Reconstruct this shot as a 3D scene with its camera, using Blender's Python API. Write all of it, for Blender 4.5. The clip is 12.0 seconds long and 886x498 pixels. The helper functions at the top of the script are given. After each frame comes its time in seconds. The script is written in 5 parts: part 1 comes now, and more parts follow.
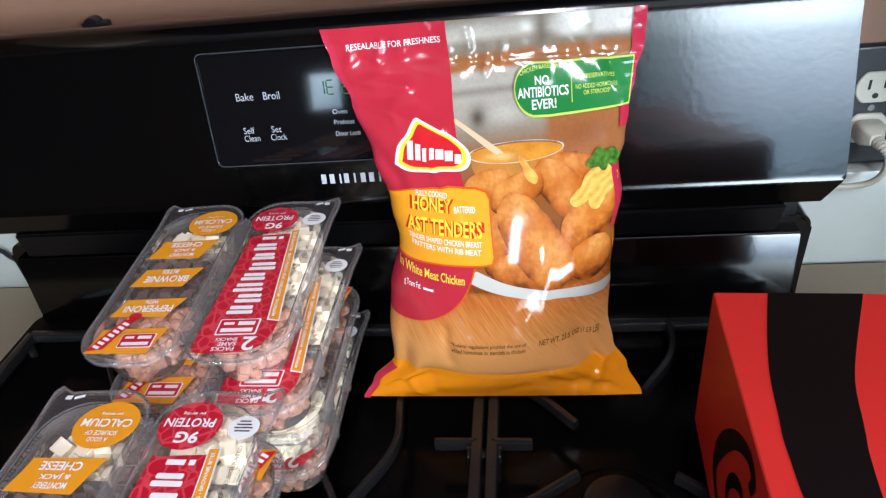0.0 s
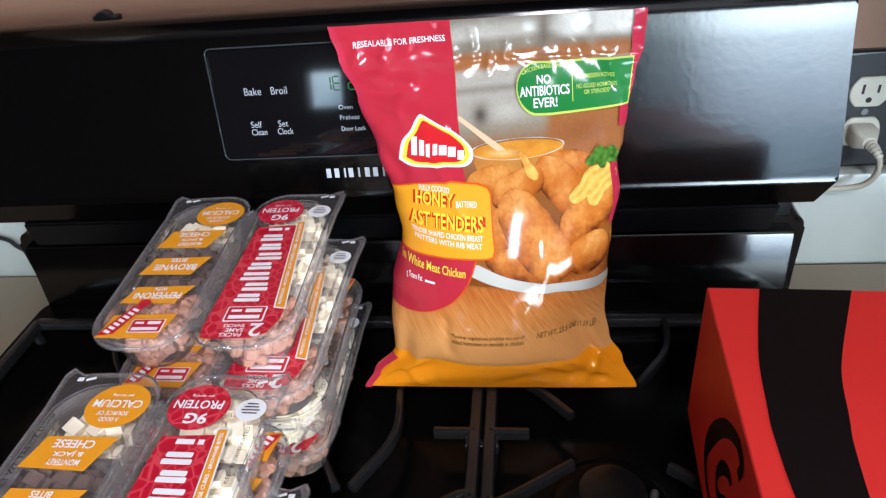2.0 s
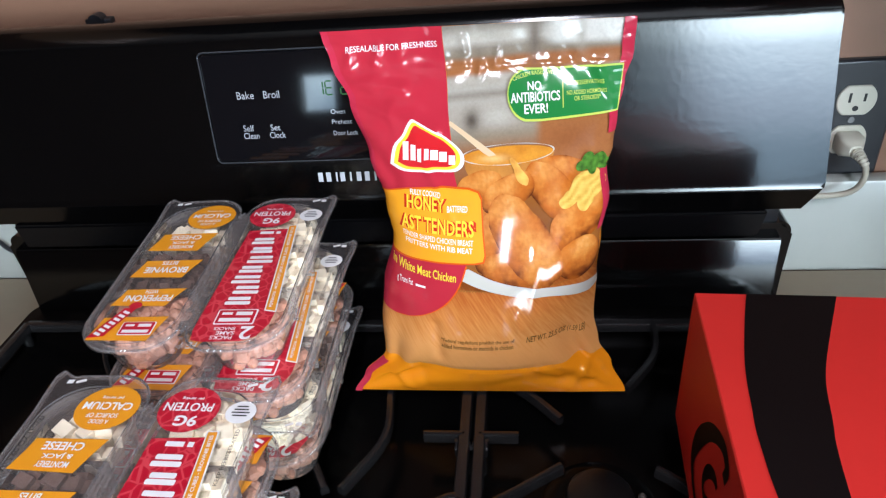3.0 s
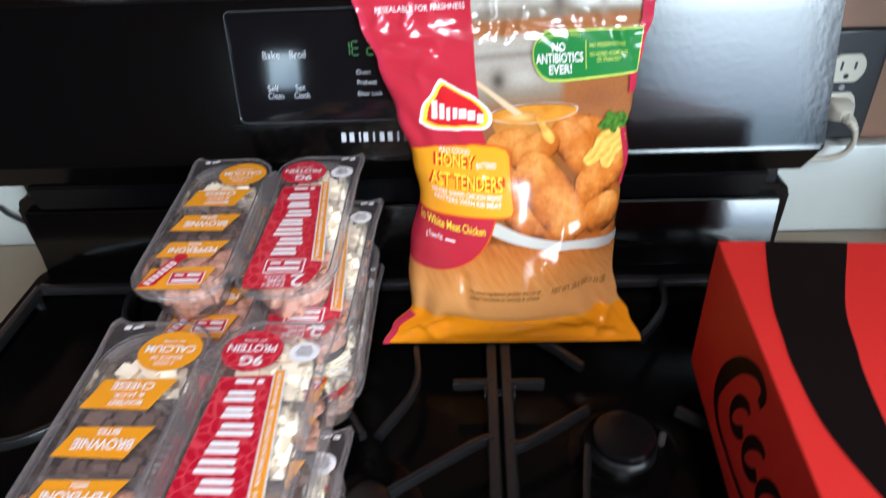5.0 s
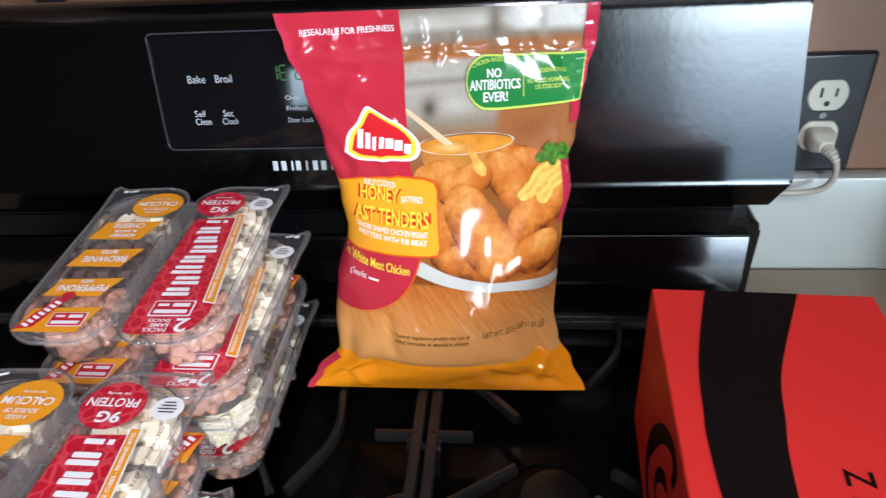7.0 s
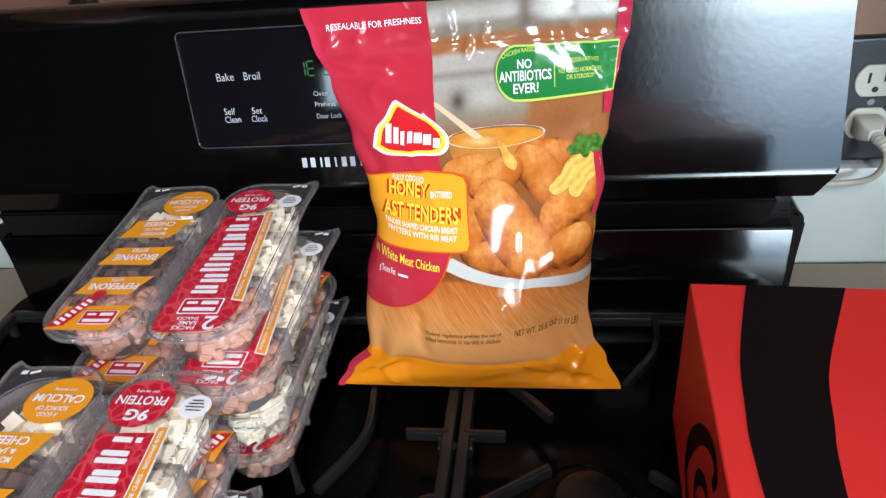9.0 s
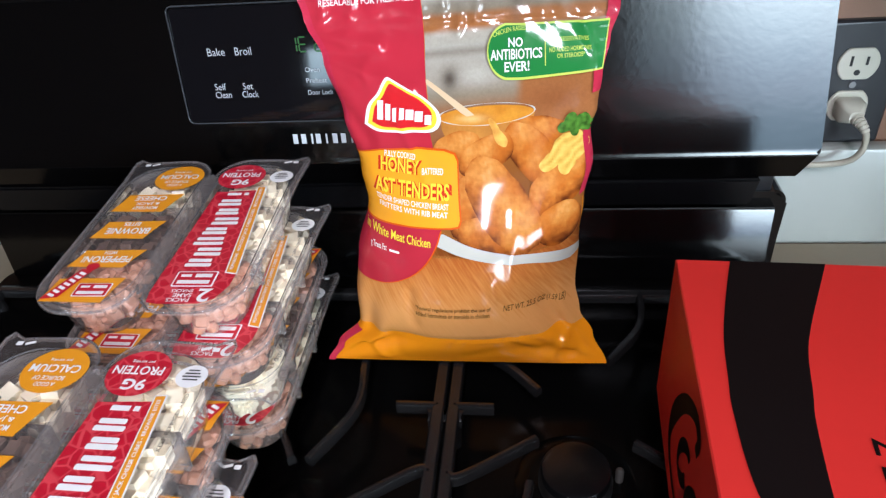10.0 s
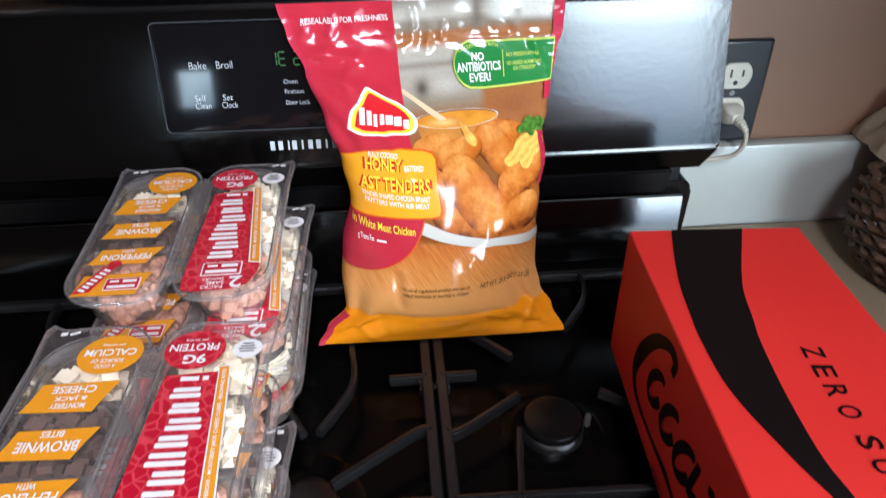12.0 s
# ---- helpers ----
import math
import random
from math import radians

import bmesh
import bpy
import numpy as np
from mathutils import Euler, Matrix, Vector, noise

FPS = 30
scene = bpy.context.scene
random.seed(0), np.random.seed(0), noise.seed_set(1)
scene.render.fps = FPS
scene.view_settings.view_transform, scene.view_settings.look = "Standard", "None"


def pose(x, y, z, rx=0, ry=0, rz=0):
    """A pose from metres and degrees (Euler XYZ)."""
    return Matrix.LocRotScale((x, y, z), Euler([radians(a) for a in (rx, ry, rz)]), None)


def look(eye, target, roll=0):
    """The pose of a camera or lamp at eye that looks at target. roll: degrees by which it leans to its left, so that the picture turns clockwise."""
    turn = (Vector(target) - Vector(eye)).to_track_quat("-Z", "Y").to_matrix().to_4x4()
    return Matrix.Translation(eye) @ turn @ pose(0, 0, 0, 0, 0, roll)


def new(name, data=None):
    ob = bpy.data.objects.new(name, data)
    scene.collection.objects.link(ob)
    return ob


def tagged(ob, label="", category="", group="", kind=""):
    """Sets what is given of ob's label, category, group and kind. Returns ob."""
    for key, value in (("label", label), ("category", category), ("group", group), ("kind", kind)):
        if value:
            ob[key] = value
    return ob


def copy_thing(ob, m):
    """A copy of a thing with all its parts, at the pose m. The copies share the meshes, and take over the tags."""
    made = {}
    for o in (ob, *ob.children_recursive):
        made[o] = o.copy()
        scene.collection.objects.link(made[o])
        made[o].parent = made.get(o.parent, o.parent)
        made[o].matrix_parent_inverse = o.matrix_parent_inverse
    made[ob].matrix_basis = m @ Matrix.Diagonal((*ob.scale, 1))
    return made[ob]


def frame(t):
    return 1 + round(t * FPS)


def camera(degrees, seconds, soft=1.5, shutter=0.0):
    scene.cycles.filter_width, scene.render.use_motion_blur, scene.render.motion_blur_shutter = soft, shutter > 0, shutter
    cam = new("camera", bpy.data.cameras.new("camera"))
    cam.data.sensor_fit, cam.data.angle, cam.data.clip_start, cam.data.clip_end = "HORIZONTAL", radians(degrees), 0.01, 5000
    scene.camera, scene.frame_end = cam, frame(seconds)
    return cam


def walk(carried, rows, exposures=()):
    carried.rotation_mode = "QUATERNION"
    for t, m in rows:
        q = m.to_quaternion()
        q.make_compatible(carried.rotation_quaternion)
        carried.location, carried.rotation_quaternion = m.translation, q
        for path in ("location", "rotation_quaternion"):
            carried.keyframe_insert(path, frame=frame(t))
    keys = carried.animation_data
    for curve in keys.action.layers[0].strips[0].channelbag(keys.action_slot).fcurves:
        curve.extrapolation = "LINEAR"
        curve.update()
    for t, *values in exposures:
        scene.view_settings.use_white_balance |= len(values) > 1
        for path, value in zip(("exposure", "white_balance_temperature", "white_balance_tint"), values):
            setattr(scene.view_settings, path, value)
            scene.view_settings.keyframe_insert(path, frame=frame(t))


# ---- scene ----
cam = camera(64.77, 12.0, soft=1.3, shutter=0.5)
# seconds, eye (metres), Euler turn (degrees)
ROWS = [
    (0.0, 0.1394, -0.5280, 1.3561, 55.57, 5.79, 4.96),
    (0.5, 0.1386, -0.5324, 1.3577, 55.37, 5.69, 5.18),
    (1.0, 0.1373, -0.5378, 1.3617, 55.52, 5.53, 5.05),
    (1.5, 0.1388, -0.5422, 1.3599, 55.69, 5.33, 4.89),
    (2.0, 0.1380, -0.5420, 1.3596, 55.62, 4.98, 5.30),
    (2.5, 0.1399, -0.5434, 1.3605, 55.90, 4.62, 5.05),
    (4.5, 0.1277, -0.5517, 1.3620, 55.90, 3.07, 4.53),
    (5.0, 0.0842, -0.5771, 1.3577, 54.42, 2.54, 1.87),
    (5.5, 0.0363, -0.6000, 1.3317, 49.33, 2.15, -1.69),
    (6.0, 0.0673, -0.5827, 1.3412, 52.09, 3.49, -2.00),
    (6.5, 0.1439, -0.5423, 1.3608, 54.88, 3.35, 1.47),
    (7.0, 0.1633, -0.5291, 1.3453, 55.78, 3.30, 4.65),
    (7.2, 0.1659, -0.5292, 1.3432, 56.28, 4.79, 6.10),
    (8.8, 0.1653, -0.5180, 1.3403, 55.83, 5.40, 6.70),
    (9.0, 0.1661, -0.5217, 1.3382, 55.78, 5.34, 6.79),
    (9.5, 0.1687, -0.5268, 1.3380, 54.93, 5.01, 6.50),
    (10.0, 0.1614, -0.5309, 1.3388, 54.28, 4.24, 5.84),
    (10.5, 0.1332, -0.5522, 1.3515, 54.97, 4.07, 1.82),
    (11.0, 0.1130, -0.5728, 1.3583, 55.89, 2.74, -0.74),
    (11.5, 0.0945, -0.5890, 1.3672, 57.11, 1.24, -2.34),
    (12.0, 0.0758, -0.6050, 1.3603, 55.64, 0.55, -4.62),
]
walk(cam, [(t, pose(x, y, z, rx, ry, rz)) for t, x, y, z, rx, ry, rz in ROWS],
     exposures=[(0.0, 0.0), (4.5, 0.0), (5.0, 0.09), (5.5, 0.28), (6.0, 0.25), (6.5, 0.06), (7.0, 0.0), (10.0, 0.0), (12.0, 0.08)])

# ---------------------------------------------------------------- light
world = bpy.data.worlds.new("sky")
scene.world = world
world.use_nodes = True
_sky = world.node_tree.nodes.new("ShaderNodeTexSky")
_sky.sky_type, _sky.sun_disc = "NISHITA", False
_sky.sun_elevation, _sky.sun_rotation = radians(38), radians(150)
world.node_tree.links.new(_sky.outputs[0], world.node_tree.nodes["Background"].inputs[0])
world.node_tree.nodes["Background"].inputs[1].default_value = 0.12
scene.view_settings.exposure = 0.0


def area_lamp(name, eye, target, wide, high, watts, colour):
    data = bpy.data.lights.new(name, "AREA")
    data.shape, data.size, data.size_y, data.energy, data.color = "RECTANGLE", wide, high, watts, colour
    ob = new(name, data)
    ob.matrix_world = look(eye, target)
    return ob


# east lamp added at an unseen window; door lamp: daylight through the glazed door
area_lamp("east_window_fill", (2.36, -2.25, 1.6), (0.0, -0.35, 1.0), 1.1, 1.0, 122, (0.72, 0.81, 1.0))
area_lamp("door_daylight", (1.42, -3.17, 1.35), (0.1, -0.3, 1.0), 0.90, 1.30, 17, (0.75, 0.81, 1.0))
# added fill lamp under the ceiling, no such source is seen; lights the fronts
area_lamp("ceiling_fill", (0.22, -1.55, 2.405), (0.22, -1.55, 0.0), 0.12, 0.90, 38, (0.86, 0.86, 1.0))

# ---------------------------------------------------------------- materials
MATS = {}


def nodes_of(name):
    m = bpy.data.materials.new(name)
    m.use_nodes = True
    nt = m.node_tree
    return m, nt, nt.nodes["Principled BSDF"]


def add(nt, kind, **inputs):
    n = nt.nodes.new(kind)
    for k, v in inputs.items():
        n.inputs[k.replace("_", " ")].default_value = v
    return n


def ramp(nt, fac, stops):
    r = nt.nodes.new("ShaderNodeValToRGB")
    els = r.color_ramp.elements
    while len(els) < len(stops):
        els.new(0.5)
    for e, (p, c) in zip(els, stops):
        e.position, e.color = p, (*c, 1)
    nt.links.new(fac, r.inputs[0])
    return r


def surface(name, colour, rough, metal=0.0, vary=0.12, grain=60.0, bump=0.0, bump_scale=200.0, coat=0.0, wear=0.15, spec=0.5):
    """A surface whose colour and roughness vary at two scales, with fine relief."""
    if name in MATS:
        return MATS[name]
    m, nt, b = nodes_of(name)
    tc = nt.nodes.new("ShaderNodeTexCoord")
    n1 = add(nt, "ShaderNodeTexNoise", Scale=grain, Detail=4.0)
    n2 = add(nt, "ShaderNodeTexNoise", Scale=grain / 9, Detail=3.0)
    for n in (n1, n2):
        nt.links.new(tc.outputs["Object"], n.inputs["Vector"])
    mix = nt.nodes.new("ShaderNodeMath")
    mix.operation = "ADD"
    nt.links.new(n1.outputs[0], mix.inputs[0])
    nt.links.new(n2.outputs[0], mix.inputs[1])
    lo = tuple(max(0.0, c * (1 - vary)) for c in colour)
    hi = tuple(min(1.0, c * (1 + vary)) for c in colour)
    r = ramp(nt, mix.outputs[0], ((0.0, lo), (1.0, hi)))
    half = nt.nodes.new("ShaderNodeMath")
    half.operation = "MULTIPLY"
    half.inputs[1].default_value = 0.5
    nt.links.new(mix.outputs[0], half.inputs[0])
    nt.links.new(half.outputs[0], r.inputs[0])
    nt.links.new(r.outputs[0], b.inputs["Base Color"])
    rr = add(nt, "ShaderNodeMapRange", To_Min=max(0.02, rough * (1 - wear)), To_Max=min(1.0, rough * (1 + wear)))
    nt.links.new(n2.outputs[0], rr.inputs["Value"])
    nt.links.new(rr.outputs[0], b.inputs["Roughness"])
    b.inputs["Metallic"].default_value = metal
    b.inputs["Coat Weight"].default_value = coat
    b.inputs["Coat Roughness"].default_value = 0.08
    b.inputs["Specular IOR Level"].default_value = spec
    if bump:
        nb = add(nt, "ShaderNodeTexNoise", Scale=bump_scale, Detail=2.0)
        nt.links.new(tc.outputs["Object"], nb.inputs["Vector"])
        bp = add(nt, "ShaderNodeBump", Strength=bump, Distance=0.001)
        nt.links.new(nb.outputs[0], bp.inputs["Height"])
        nt.links.new(bp.outputs[0], b.inputs["Normal"])
    MATS[name] = m
    return m


def clear_plastic(name, tint, gloss, haze=0.0, cloud=(0.85, 0.87, 0.9)):
    """Thin clear plastic: lets light straight through and shines by Fresnel."""
    m, nt, b = nodes_of(name)
    nt.nodes.remove(b)
    out = nt.nodes["Material Output"]
    tr = nt.nodes.new("ShaderNodeBsdfTransparent")
    tr.inputs[0].default_value = (*tint, 1)
    gl = nt.nodes.new("ShaderNodeBsdfGlossy")
    gl.inputs["Roughness"].default_value = gloss
    df = nt.nodes.new("ShaderNodeBsdfDiffuse")
    df.inputs[0].default_value = (*cloud, 1)
    fr = nt.nodes.new("ShaderNodeFresnel")
    fr.inputs[0].default_value = 1.4
    tc = nt.nodes.new("ShaderNodeTexCoord")
    nb = add(nt, "ShaderNodeTexNoise", Scale=90.0, Detail=2.0)
    bp = add(nt, "ShaderNodeBump", Strength=0.35, Distance=0.002)
    nt.links.new(tc.outputs["Object"], nb.inputs["Vector"])
    nt.links.new(nb.outputs[0], bp.inputs["Height"])
    nt.links.new(bp.outputs[0], gl.inputs["Normal"])
    nt.links.new(bp.outputs[0], fr.inputs["Normal"])
    a = nt.nodes.new("ShaderNodeMixShader")
    a.inputs[0].default_value = haze
    nt.links.new(tr.outputs[0], a.inputs[1])
    nt.links.new(df.outputs[0], a.inputs[2])
    c = nt.nodes.new("ShaderNodeMixShader")
    nt.links.new(fr.outputs[0], c.inputs[0])
    nt.links.new(a.outputs[0], c.inputs[1])
    nt.links.new(gl.outputs[0], c.inputs[2])
    nt.links.new(c.outputs[0], out.inputs[0])
    return m


def ink(name, colour, rough=0.3, coat=0.3):
    return surface(name, colour, rough, vary=0.04, grain=120.0, coat=coat)


ENAMEL = surface("black_enamel", (0.0014, 0.0013, 0.0014), 0.13, vary=0.25, grain=40, bump=0.055, bump_scale=170, coat=0.0)
TOP_ENAMEL = surface("cooktop_enamel", (0.0018, 0.0017, 0.0017), 0.20, vary=0.35, grain=30, bump=0.04, bump_scale=120, spec=0.14)
GLASS_BLACK = surface("black_glass", (0.003, 0.003, 0.004), 0.05, vary=0.2, wear=0.3)
IRON = surface("cast_iron", (0.0115, 0.0112, 0.0115), 0.25, vary=0.3, grain=150, bump=0.30, bump_scale=500, spec=0.5)
CAP = surface("burner_cap_enamel", (0.0035, 0.0035, 0.004), 0.3, vary=0.3, grain=90, bump=0.15, bump_scale=300)
ALU = surface("burner_aluminium", (0.22, 0.22, 0.22), 0.36, metal=1.0, grain=120, bump=0.1)
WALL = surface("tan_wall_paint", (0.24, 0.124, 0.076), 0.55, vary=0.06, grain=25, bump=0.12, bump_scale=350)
# for walls out of view, darkened so the enamel mirrors less light
ROOM = surface("darkened_wall_paint", (0.13, 0.09, 0.065), 0.7, vary=0.05, grain=20, bump=0.1, bump_scale=300)
CEIL = surface("white_ceiling_paint", (0.60, 0.57, 0.53), 0.8, vary=0.04, grain=30, bump=0.2, bump_scale=200)
FLOOR = surface("brown_floor", (0.075, 0.050, 0.036), 0.40, vary=0.15, grain=12)
LAMINATE = surface("pale_laminate", (0.43, 0.46, 0.425), 0.3, vary=0.05, grain=70, bump=0.04)
COUNTER = surface("beige_laminate", (0.255, 0.20, 0.13), 0.32, vary=0.10, grain=90, bump=0.04)
CABINET = surface("cabinet_wood", (0.24, 0.13, 0.07), 0.45, vary=0.2, grain=18, bump=0.1)
PANEL_INK = surface("panel_print", (0.46, 0.48, 0.50), 0.4, vary=0.03)
BLACK_PLASTIC = surface("black_plastic", (0.012, 0.013, 0.016), 0.35, vary=0.2, grain=80, bump=0.05)
IVORY = surface("ivory_plastic", (0.56, 0.54, 0.45), 0.35, vary=0.05, grain=80)
CORD = surface("ivory_cord", (0.42, 0.39, 0.31), 0.45, vary=0.08, grain=100)
DARK = surface("slot_dark", (0.01, 0.01, 0.01), 0.6)


# ---------------------------------------------------------------- mesh helpers
def part(name, bm, material, parent=None, label="", smooth=True):
    """Links a bmesh as one mesh object, under a thing or a part where one is given."""
    me = bpy.data.meshes.new(name)
    bmesh.ops.recalc_face_normals(bm, faces=bm.faces)
    bm.to_mesh(me)
    bm.free()
    for f in me.polygons:
        f.use_smooth = smooth
    if smooth:
        me.set_sharp_from_angle(angle=radians(38))
    me.materials.append(material)
    ob = new(name, me)
    if parent is not None:
        ob.parent = parent
    if label:
        tagged(ob, label)
    return ob


def thing(name, label, category, m=None, group="", kind=""):
    ob = new(name)
    ob.empty_display_size = 0.02
    if m is not None:
        ob.matrix_world = m
    return tagged(ob, label, category, group, kind)


def block(x0, x1, y0, y1, z0, z1, bevel=0.0, segs=2, bm=None):
    own = bm is None
    bm = bm or bmesh.new()
    vs = bmesh.ops.create_cube(bm, size=1.0)["verts"]
    for v in vs:
        v.co = Vector(((x0 + x1) / 2 + v.co.x * (x1 - x0), (y0 + y1) / 2 + v.co.y * (y1 - y0), (z0 + z1) / 2 + v.co.z * (z1 - z0)))
    if bevel:
        es = list({e for v in vs for e in v.link_edges})
        bmesh.ops.bevel(bm, geom=es, offset=bevel, segments=segs, profile=0.5, affect="EDGES")
    return bm


def loft(rings, close_start=True, close_end=True, bm=None):
    """Skins closed rings of equal count."""
    bm = bm or bmesh.new()
    made = [[bm.verts.new(p) for p in r] for r in rings]
    for a, b in zip(made, made[1:]):
        n = len(a)
        for i in range(n):
            bm.faces.new((a[i], a[(i + 1) % n], b[(i + 1) % n], b[i]))
    if close_start:
        bm.faces.new(list(reversed(made[0])))
    if close_end:
        bm.faces.new(made[-1])
    return bm


def disc_rings(cx, cy, profile, n=40, sx=1.0, sy=1.0):
    return [[(cx + r * sx * math.cos(2 * math.pi * i / n), cy + r * sy * math.sin(2 * math.pi * i / n), z) for i in range(n)] for r, z in profile]


def rounded_rect(w, h, r, n=6, cx=0.0, cy=0.0):
    pts = []
    for sx, sy, a0 in ((1, 1, 0), (-1, 1, 90), (-1, -1, 180), (1, -1, 270)):
        for i in range(n + 1):
            a = radians(a0 + 90 * i / n)
            pts.append((cx + sx * (w / 2 - r) + r * math.cos(a), cy + sy * (h / 2 - r) + r * math.sin(a)))
    return pts


def ellipse(cx, cy, a, b, turn=0.0, n=28):
    c, s = math.cos(radians(turn)), math.sin(radians(turn))
    return [(cx + a * math.cos(t) * c - b * math.sin(t) * s, cy + a * math.cos(t) * s + b * math.sin(t) * c) for t in (2 * math.pi * i / n for i in range(n))]


def tube(path, radius, n=8, bm=None, flat=1.0, caps=True):
    """A round bar along a path of points."""
    bm = bm or bmesh.new()
    pts = [Vector(p) for p in path]
    rings = []
    for i, p in enumerate(pts):
        d = (pts[min(i + 1, len(pts) - 1)] - pts[max(i - 1, 0)]).normalized()
        side = d.cross(Vector((0, 0, 1)))
        side = side.normalized() if side.length > 1e-4 else Vector((1, 0, 0))
        up = side.cross(d)
        rings.append([p + side * radius * math.cos(2 * math.pi * k / n) + up * radius * flat * math.sin(2 * math.pi * k / n) for k in range(n)])
    return loft(rings, caps, caps, bm)


def smooth_path(pts, steps=6):
    """A Catmull-Rom line through the points."""
    ps = [Vector(p) for p in pts]
    ps = [2 * ps[0] - ps[1], *ps, 2 * ps[-1] - ps[-2]]
    out = []
    for a, b, c, d in zip(ps, ps[1:], ps[2:], ps[3:]):
        for i in range(steps):
            t = i / steps
            out.append(0.5 * (2 * b + (c - a) * t + (2 * a - 5 * b + 4 * c - d) * t * t + (3 * b - a - 3 * c + d) * t ** 3))
    out.append(ps[-2])
    return out


def extrude_poly(pts, depth_axis, d0, d1, bm=None):
    """A prism on a polygon; depth_axis tells which coordinate runs from d0 to d1."""
    def put(a, b, d):
        return {"x": (d, a, b), "y": (a, d, b), "z": (a, b, d)}[depth_axis]
    return loft([[put(a, b, d0) for a, b in pts], [put(a, b, d1) for a, b in pts]], bm=bm)


TEXT_CACHE = {}


def text_mesh(s, bold=0.0):
    """The letters of s as a flat mesh: vertices and faces, one unit high."""
    key = (s, bold)
    if key not in TEXT_CACHE:
        cu = bpy.data.curves.new("letters", "FONT")
        cu.body, cu.align_x, cu.align_y, cu.offset, cu.resolution_u = s, "CENTER", "CENTER", bold, 3
        ob = new("letters", cu)
        dg = bpy.context.evaluated_depsgraph_get()
        me = bpy.data.meshes.new_from_object(ob.evaluated_get(dg))
        co = [v.co.copy() for v in me.vertices]
        fs = [tuple(p.vertices) for p in me.polygons]
        bpy.data.objects.remove(ob)
        bpy.data.curves.remove(cu)
        bpy.data.meshes.remove(me)
        xs, ys = [c.x for c in co], [c.y for c in co]
        mx, my = (min(xs) + max(xs)) / 2, (min(ys) + max(ys)) / 2
        w, h = max(xs) - min(xs), max(ys) - min(ys)
        TEXT_CACHE[key] = ([((c.x - mx) / w, (c.y - my) / h) for c in co], fs)
    return TEXT_CACHE[key]


def letters(s, cx, cy, w, h, turn=0.0, bold=0.0, bm=None, bend=0.0, slant=0.0):
    """Flat letters that fill a box w by h about (cx, cy), turned by degrees."""
    bm = bm or bmesh.new()
    co, fs = text_mesh(s, bold)
    c, sn = math.cos(radians(turn)), math.sin(radians(turn))
    vs = []
    for x, y in co:
        a, b = x * w + slant * y * h, y * h + bend * (0.25 - x * x) * 4
        vs.append(bm.verts.new((cx + a * c - b * sn, cy + a * sn + b * c, 0)))
    for f in fs:
        try:
            bm.faces.new([vs[i] for i in f])
        except ValueError:
            pass
    return bm


def flat_poly(polys, bm=None):
    bm = bm or bmesh.new()
    for pts in polys:
        bm.faces.new([bm.verts.new((x, y, 0)) for x, y in pts])
    return bm


def bars(rects, bm=None):
    """Plain bars (cx, cy, w, h, turn)."""
    bm = bm or bmesh.new()
    for cx, cy, w, h, turn in rects:
        c, s = math.cos(radians(turn)), math.sin(radians(turn))
        bm.faces.new([bm.verts.new((cx + a * w / 2 * c - b * h / 2 * s, cy + a * w / 2 * s + b * h / 2 * c, 0)) for a, b in ((-1, -1), (1, -1), (1, 1), (-1, 1))])
    return bm


def moved(bm, f):
    for v in bm.verts:
        v.co = Vector(f(v.co.x, v.co.y))
    return bm


# ---------------------------------------------------------------- the room
def structure(name, bm, material, label):
    return tagged(part(name, bm, material, smooth=False), label, name.split("_")[0], kind="structure")


structure("floor", block(-4.1, 2.5, -3.3, 0.25, -0.1, 0.0), FLOOR, "plain brown kitchen floor")
structure("ceiling", block(-4.1, 2.5, -3.3, 0.25, 2.45, 2.55), CEIL, "white kitchen ceiling")
structure("wall_north", block(-4.1, 2.5, 0.095, 0.25, 0.0, 2.45), WALL, "tan painted wall behind the stove")
structure("wall_west", block(-4.1, -4.0, -3.2, 0.095, 0.0, 2.45), ROOM, "unseen plain wall, darkened to dim its reflection")
# east wall, out of view, with a window opening added for its lamp
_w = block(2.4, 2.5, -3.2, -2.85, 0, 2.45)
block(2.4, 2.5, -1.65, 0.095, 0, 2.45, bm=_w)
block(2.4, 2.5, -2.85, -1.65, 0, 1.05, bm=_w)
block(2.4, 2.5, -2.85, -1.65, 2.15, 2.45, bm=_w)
structure("wall_east", _w, ROOM, "unseen darkened wall with an added window opening")
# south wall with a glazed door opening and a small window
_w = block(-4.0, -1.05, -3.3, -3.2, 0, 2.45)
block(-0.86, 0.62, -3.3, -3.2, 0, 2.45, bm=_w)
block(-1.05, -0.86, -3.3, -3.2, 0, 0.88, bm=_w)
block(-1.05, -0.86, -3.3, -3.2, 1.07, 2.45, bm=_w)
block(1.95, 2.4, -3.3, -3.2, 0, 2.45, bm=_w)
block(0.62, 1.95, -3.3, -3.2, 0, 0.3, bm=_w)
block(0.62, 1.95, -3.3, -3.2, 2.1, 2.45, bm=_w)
structure("wall_south", _w, ROOM, "plain darkened wall with a glazed opening")

# a short side wall, added past the worktop to block the east lamp
structure("wall_side", block(0.800, 0.90, -0.72, 0.0945, 0.0, 2.45), WALL, "short tan side wall added out of view to shade the right worktop")
# frame of the glazed door
_w = block(0.62, 0.68, -3.29, -3.21, 0.3, 2.1)
block(1.89, 1.95, -3.29, -3.21, 0.3, 2.1, bm=_w)
block(0.68, 1.89, -3.29, -3.21, 2.03, 2.1, bm=_w)
block(0.68, 1.89, -3.29, -3.21, 0.3, 0.38, bm=_w)
block(0.88, 0.93, -3.29, -3.21, 0.38, 2.03, bm=_w)
